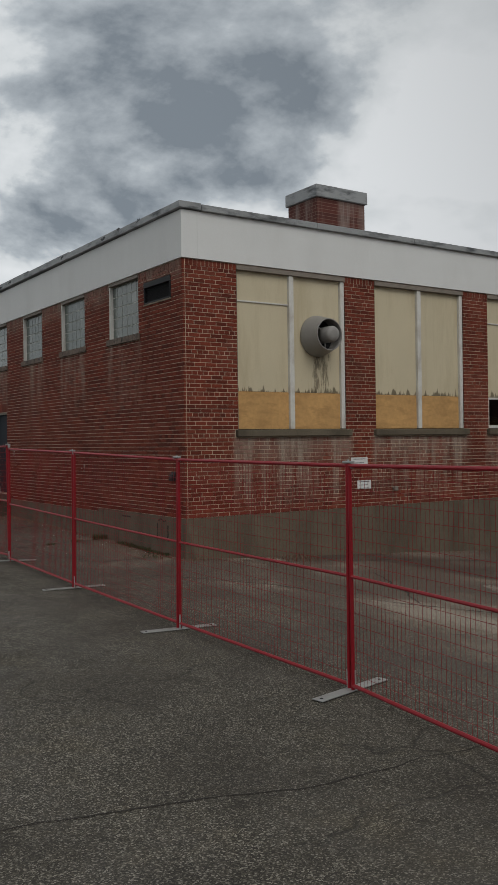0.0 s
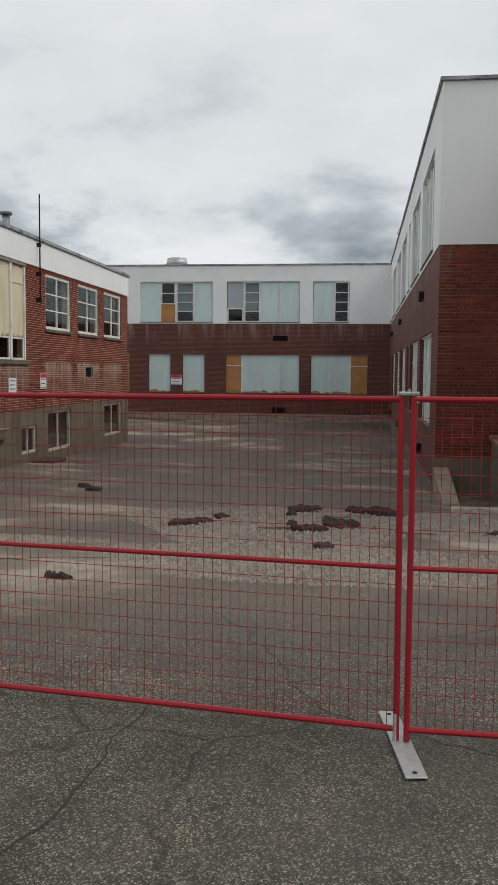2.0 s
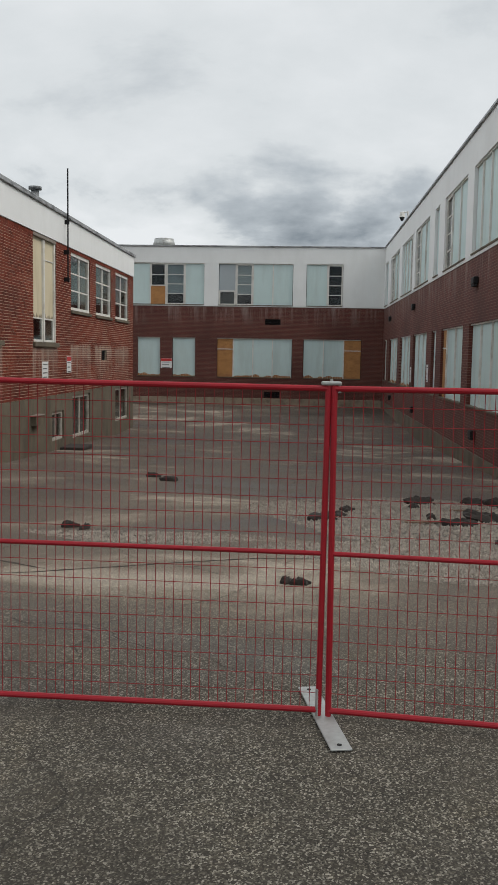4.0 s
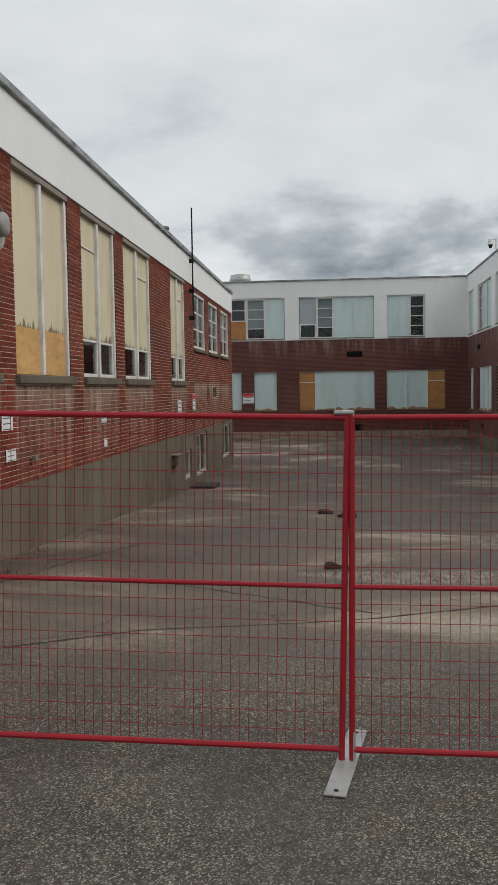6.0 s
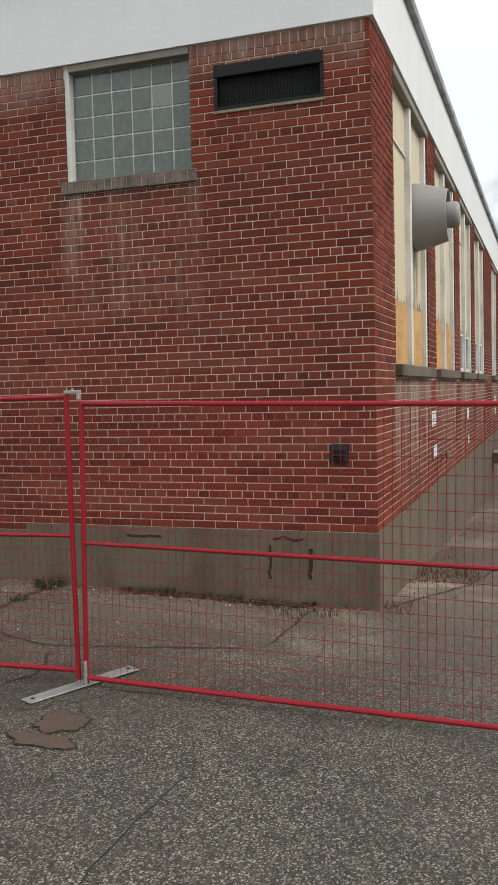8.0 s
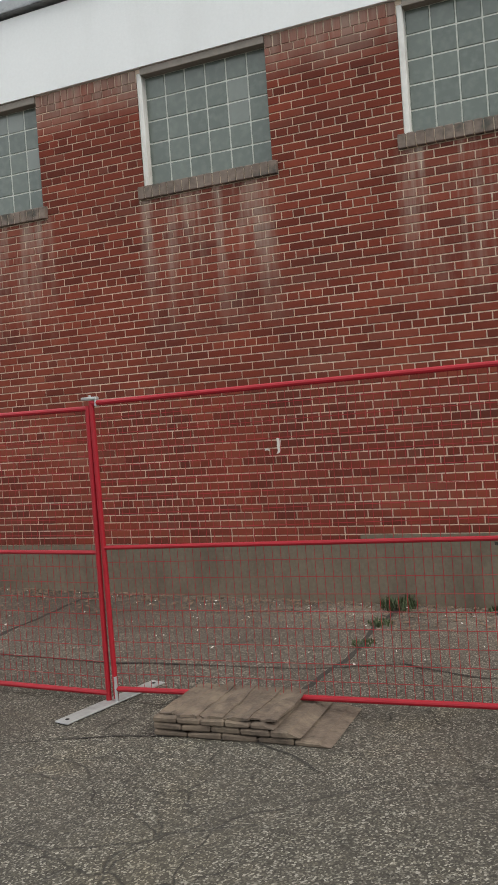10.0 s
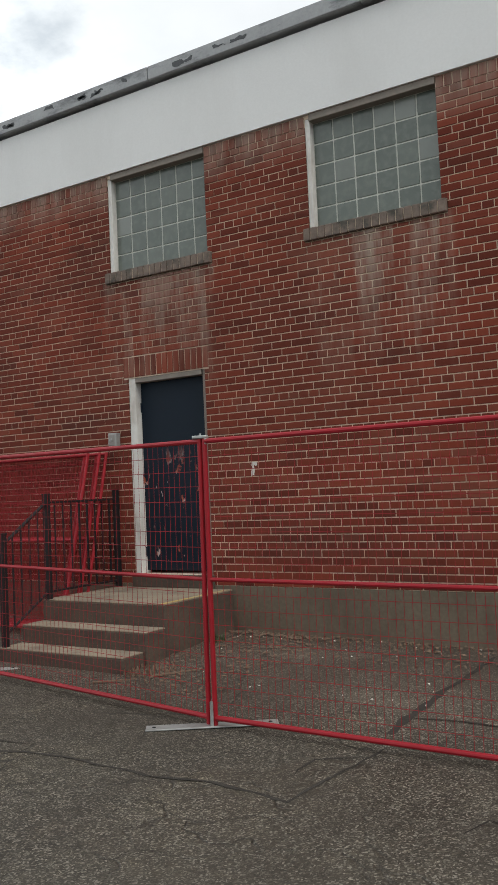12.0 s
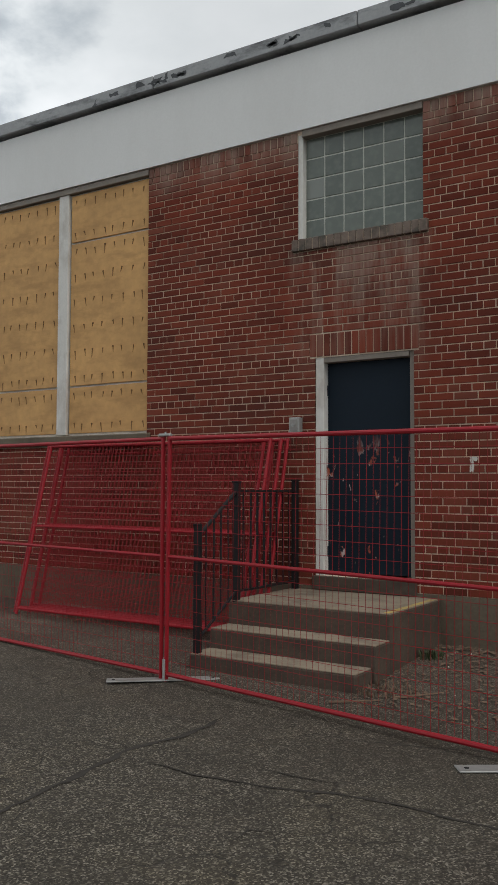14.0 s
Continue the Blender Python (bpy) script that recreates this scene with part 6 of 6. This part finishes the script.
grit("leaf_litter", "dead leaves along the courtyard foundation", 0.1, 1.0, 0.2, 9.0, 500, 34, M_TWIG, (0.012, 0.035))

M_CRACK = material("crack_silt", (0.028, 0.024, 0.019), 1.0, vary=0.4, scale=12, bump=0.3)
for name, x0, x1, z0, z1 in (("tar_stroke", -0.97, -0.945, -0.44, -0.13), ("tar_stroke", -0.60, -0.565, -0.42, -0.15), ("tar_stroke", -0.93, -0.66, -0.085, -0.06), ("tar_stroke", -2.35, -2.0, -0.10, -0.075)):
    bm = slab(x0, -0.0145, z0, x1, -0.0125, z1)
    bmesh.ops.subdivide_edges(bm, edges=list(bm.edges), cuts=5, use_grid_fill=True)
    for v in bm.verts:
        v.co.x += 0.035 * noise.noise(Vector((v.co.z * 9, v.co.x, 2)))
        v.co.z += 0.03 * noise.noise(Vector((v.co.x * 9, v.co.z, 5)))
    part(name, bm, M_CRACK, foundation_front, "black tar brush stroke")
for x, z, w, h in ((-8.39, 1.03, 0.03, 0.11), (-8.37, 1.09, 0.05, 0.03), (-4.13, 0.78, 0.03, 0.14), (-4.25, 0.75, 0.05, 0.02)):
    bm = slab(x - w / 2, -0.006, z - h / 2, x + w / 2, -0.0025, z + h / 2)
    bmesh.ops.subdivide_edges(bm, edges=list(bm.edges), cuts=4, use_grid_fill=True)
    for v in bm.verts:
        v.co.x += 0.022 * noise.noise(Vector((v.co.z * 26, v.co.x * 9, 2)))
        v.co.z += 0.02 * noise.noise(Vector((v.co.x * 26, v.co.z * 9, 5)))
    part("paint_mark", bm, M_FRAME, wall_front, "white paint smear on the brick")


M_FLAKE = material("bare_tar", (0.075, 0.08, 0.085), 0.8, vary=0.3, scale=9, bump=0.2)
# tar showing where the flashing has flaked, mostly above the door
r = random.Random(21)
for i in range(26):
    x = -12.9 + 4.9 * r.random() ** 0.8 if i < 21 else r.uniform(-8, -0.5)
    w, h = r.uniform(0.04, 0.17), r.uniform(0.02, 0.05)
    z = 5.175 - r.uniform(0, 0.05)
    bm = slab(x - w / 2, -0.0925, z - h / 2, x + w / 2, -0.0893, z + h / 2)
    bmesh.ops.subdivide_edges(bm, edges=list(bm.edges), cuts=5, use_grid_fill=True)
    for v in bm.verts:
        v.co.x += 0.07 * noise.noise(Vector((v.co.z * 22, v.co.x * 8, i)))
        v.co.z += 0.035 * noise.noise(Vector((v.co.x * 16, v.co.z * 14, i + 5)))
    part("flaked_patch", bm, M_FLAKE, parapet_cap, "black tar where the flashing has flaked")


def crack(points, width, seed):
    """A ragged open joint in the paving, a thin sunken dark ribbon."""
    r = random.Random(seed)
    pts = []
    for (xa, ya), (xb, yb) in zip(points, points[1:]):
        n = max(2, int(math.hypot(xb - xa, yb - ya) / 0.06))
        for i in range(n):
            k = i / n
            x, y = xa + (xb - xa) * k, ya + (yb - ya) * k
            o = 0.05 * noise.noise(Vector((x * 3, y * 3, seed))) + 0.015 * noise.noise(Vector((x * 14, y * 14, seed)))
            pts.append((x + o, y + o * 0.6))
    bm = bmesh.new()
    last = None
    for i, (x, y) in enumerate(pts):
        w = width * (0.35 + 0.9 * abs(noise.noise(Vector((i * 0.21, seed, 2))))) * min(1, i / 3, (len(pts) - 1 - i) / 3 + 0.05)
        nx, ny = (pts[min(i + 1, len(pts) - 1)][1] - pts[max(i - 1, 0)][1]), -(pts[min(i + 1, len(pts) - 1)][0] - pts[max(i - 1, 0)][0])
        L = math.hypot(nx, ny) or 1
        row = [bm.verts.new((x + s * nx / L * w, y + s * ny / L * w, ground_z(x, y) + 0.004)) for s in (-1, 1)]
        if last:
            bm.faces.new((last[0], last[1], row[1], row[0]))
        last = row
    solid("paving_crack", bm, M_CRACK, "dark silted crack in the asphalt", "crack", kind="structure")


CRACKS = [
    (0.03, [(-9.0, -4.9), (-9.08, -4.4), (-9.16, -4.07), (-9.13, -3.83), (-9.23, -3.41), (-9.14, -3.02), (-9.17, -2.46)]),
    (0.022, [(-9.42, -3.33), (-9.22, -3.26)]),
    (0.02, [(-9.06, -3.5), (-8.64, -3.51), (-8.27, -3.46), (-7.96, -3.34), (-7.68, -3.3), (-7.05, -3.35), (-6.63, -3.28), (-6.37, -3.31), (-6.15, -3.36), (-6.12, -3.08), (-6.1, -2.67), (-6.05, -2.3)]),
    (0.016, [(-8.48, -3.26), (-7.92, -3.2)]),
    (0.014, [(-8.04, -4.15), (-8.06, -3.95), (-7.97, -3.91), (-7.93, -4.0)]),
    (0.018, [(-6.32, -3.04), (-6.33, -2.73), (-6.11, -2.58)]),
    (0.05, [(-6.16, -2.3), (-6.16, -1.87), (-6.15, -1.21), (-6.11, -0.74), (-6.09, -0.18)]),
    (0.018, [(-6.2, -1.8), (-4.7, -1.8), (-3.3, -1.7), (-2.75, -1.5), (-2.21, -1.71), (-1.46, -1.56), (-0.64, -1.32)]),
    (0.045, [(-3.15, -0.1), (-3.15, -1.1), (-3.2, -1.8), (-3.32, -2.6), (-3.2, -2.95)]),
    (0.014, [(-4.6, -3.3), (-3.9, -3.0), (-3.2, -2.9), (-2.6, -3.3)]),
    (0.012, [(-5.28, -3.4), (-5.2, -3.17), (-4.87, -3.21)]),
    (0.016, [(-4.08, -3.01), (-4.06, -2.61)]),
    (0.014, [(-3.72, -3.6), (-3.55, -3.85)]),
    (0.012, [(-0.35, -4.6), (-0.35, -3.94), (-0.31, -3.38), (-0.36, -3.1)]),
    (0.026, [(-0.64, -1.32), (-0.57, -0.9), (-0.57, -0.55), (-0.56, -0.12)]),
    (0.028, [(-2.0, -2.56), (-1.9, -2.33), (-2.08, -1.75)]),
    (0.012, [(7.8, -6.2), (7.95, -5.4), (8.15, -4.6), (8.38, -4.0), (8.44, -3.3), (8.5, -2.4)]),
    (0.03, [(0.05, 0.05), (0.6, 1.6), (0.9, 3.4), (1.4, 5.5)]),
    (0.02, [(1.0, -1.2), (2.5, -0.2), (4.5, 0.6), (6.5, 1.6), (8.5, 1.9)]),
    (0.02, [(2.0, 2.2), (3.6, 1.4), (4.6, 0.7)]),
]
for i, (w, c) in enumerate(CRACKS):
    crack(c, w, i + 1)
M_MUD = material("dried_mud", (0.080, 0.052, 0.037), 0.75, vary=0.25, scale=14, bump=0.3)
for cx, cy, rx, ry, seed in ((-1.27, -3.03, 0.15, 0.14, 1), (-1.22, -3.30, 0.19, 0.09, 7)):
    for name, grow, lift, mat, label in (("paving_hollow", 1.10, 0.004, M_CRACK, "dark broken edge of a paving hollow"), ("mud_patch", 1.0, 0.007, M_MUD, "reddish dried mud in a broken paving hollow")):
        bm = bmesh.new()
        bmesh.ops.create_circle(bm, cap_ends=True, segments=90, radius=1.0)
        for v in bm.verts:
            k = grow * (1 + 0.45 * noise.noise(v.co * 1.4 + Vector((seed, 0, 0))) + 0.16 * noise.noise(v.co * 5 + Vector((seed, grow, 0))))
            x, y = cx + v.co.x * k * rx, cy + v.co.y * k * ry
            v.co = Vector((x, y, ground_z(x, y) + lift))
        solid(name, bm, mat, label, "mud", kind="structure")
for i in range(14):
    weed("moss", -2.35 + i * 0.135, -0.05 - rng.uniform(0, 0.03), 60, 0.075, rng.uniform(0.025, 0.09), 80 + i, M_LEAF, "dark green moss at the foot of the foundation")


# ---- brickwork ----
TOP_ROW = (60 * COURSE, 4.252)
lintel = (DOOR[0] - 0.06, DOOR[1] + 0.05, DOOR[3], COURSE * round((DOOR[3] + 0.215) / COURSE))
front_cut = [(a, b, F_SILL, F_TOP + 0.05) for a, b in F_WINDOWS] + [(a - 0.05, b + 0.05, 3.085, F_SILL) for a, b in F_WINDOWS] + [DOOR, PLY, (PLY[0], PLY[1] + 0.05, 1.29, 1.41), VENT, lintel]
front_bricks = rows_of(WING_X, 0.0, front_cut, 0.0, 60) + rows_of(WING_X, FOOTING_STEP, [], -COURSE, 1)
gaps = sorted([(a, b) for a, b in F_WINDOWS] + [PLY[:2]])
at = WING_X
for a, b in gaps + [(0.0, 0.0)]:
    if a > at:
        front_bricks += upright_row(at, a, TOP_ROW[0], TOP_ROW[1])
    at = b
front_bricks += upright_row(lintel[0], lintel[1], lintel[2] + 0.012, lintel[3] - 0.008)
lay_bricks(wall_front, "x", 0.0, -1, front_bricks, (-6.3, -3.3, 0.6, 1.95), rng)

side_cut = [(a, b, S_SILL, S_TOP + 0.05) for a, b in S_WINDOWS] + [(a - 0.06, b + 0.1, S_SILL - 0.12, S_SILL) for a, b in S_WINDOWS]
side_cut += [(a, b, L_SILL, 4.15) for a, b in L_WINDOWS] + [(a - 0.05, b + 0.05, L_SILL - 0.1, L_SILL) for a, b in L_WINDOWS] + [(22.86, 23.67, 0.94, 1.28)]
side_bricks = rows_of(0.052, WING_Y, side_cut, 0.0, 60)
at = 0.052
for a, b in S_WINDOWS + [(WING_Y, WING_Y)]:
    side_bricks += upright_row(at, a, TOP_ROW[0], TOP_ROW[1])
    at = b
lay_bricks(wall_side, "y", 0.0, 1, side_bricks, (0.0, 3.4, 0.0, 0.78), rng)
end_bricks = rows_of(RIGHT_X, STEP_X, [], -0.55, 61) + upright_row(RIGHT_X, STEP_X, 3.677, 3.785)
lay_bricks(end_wall, "x", END_Y, -1, end_bricks, (RIGHT_X, RIGHT_X + 1.2, 0.5, 2.2), rng)
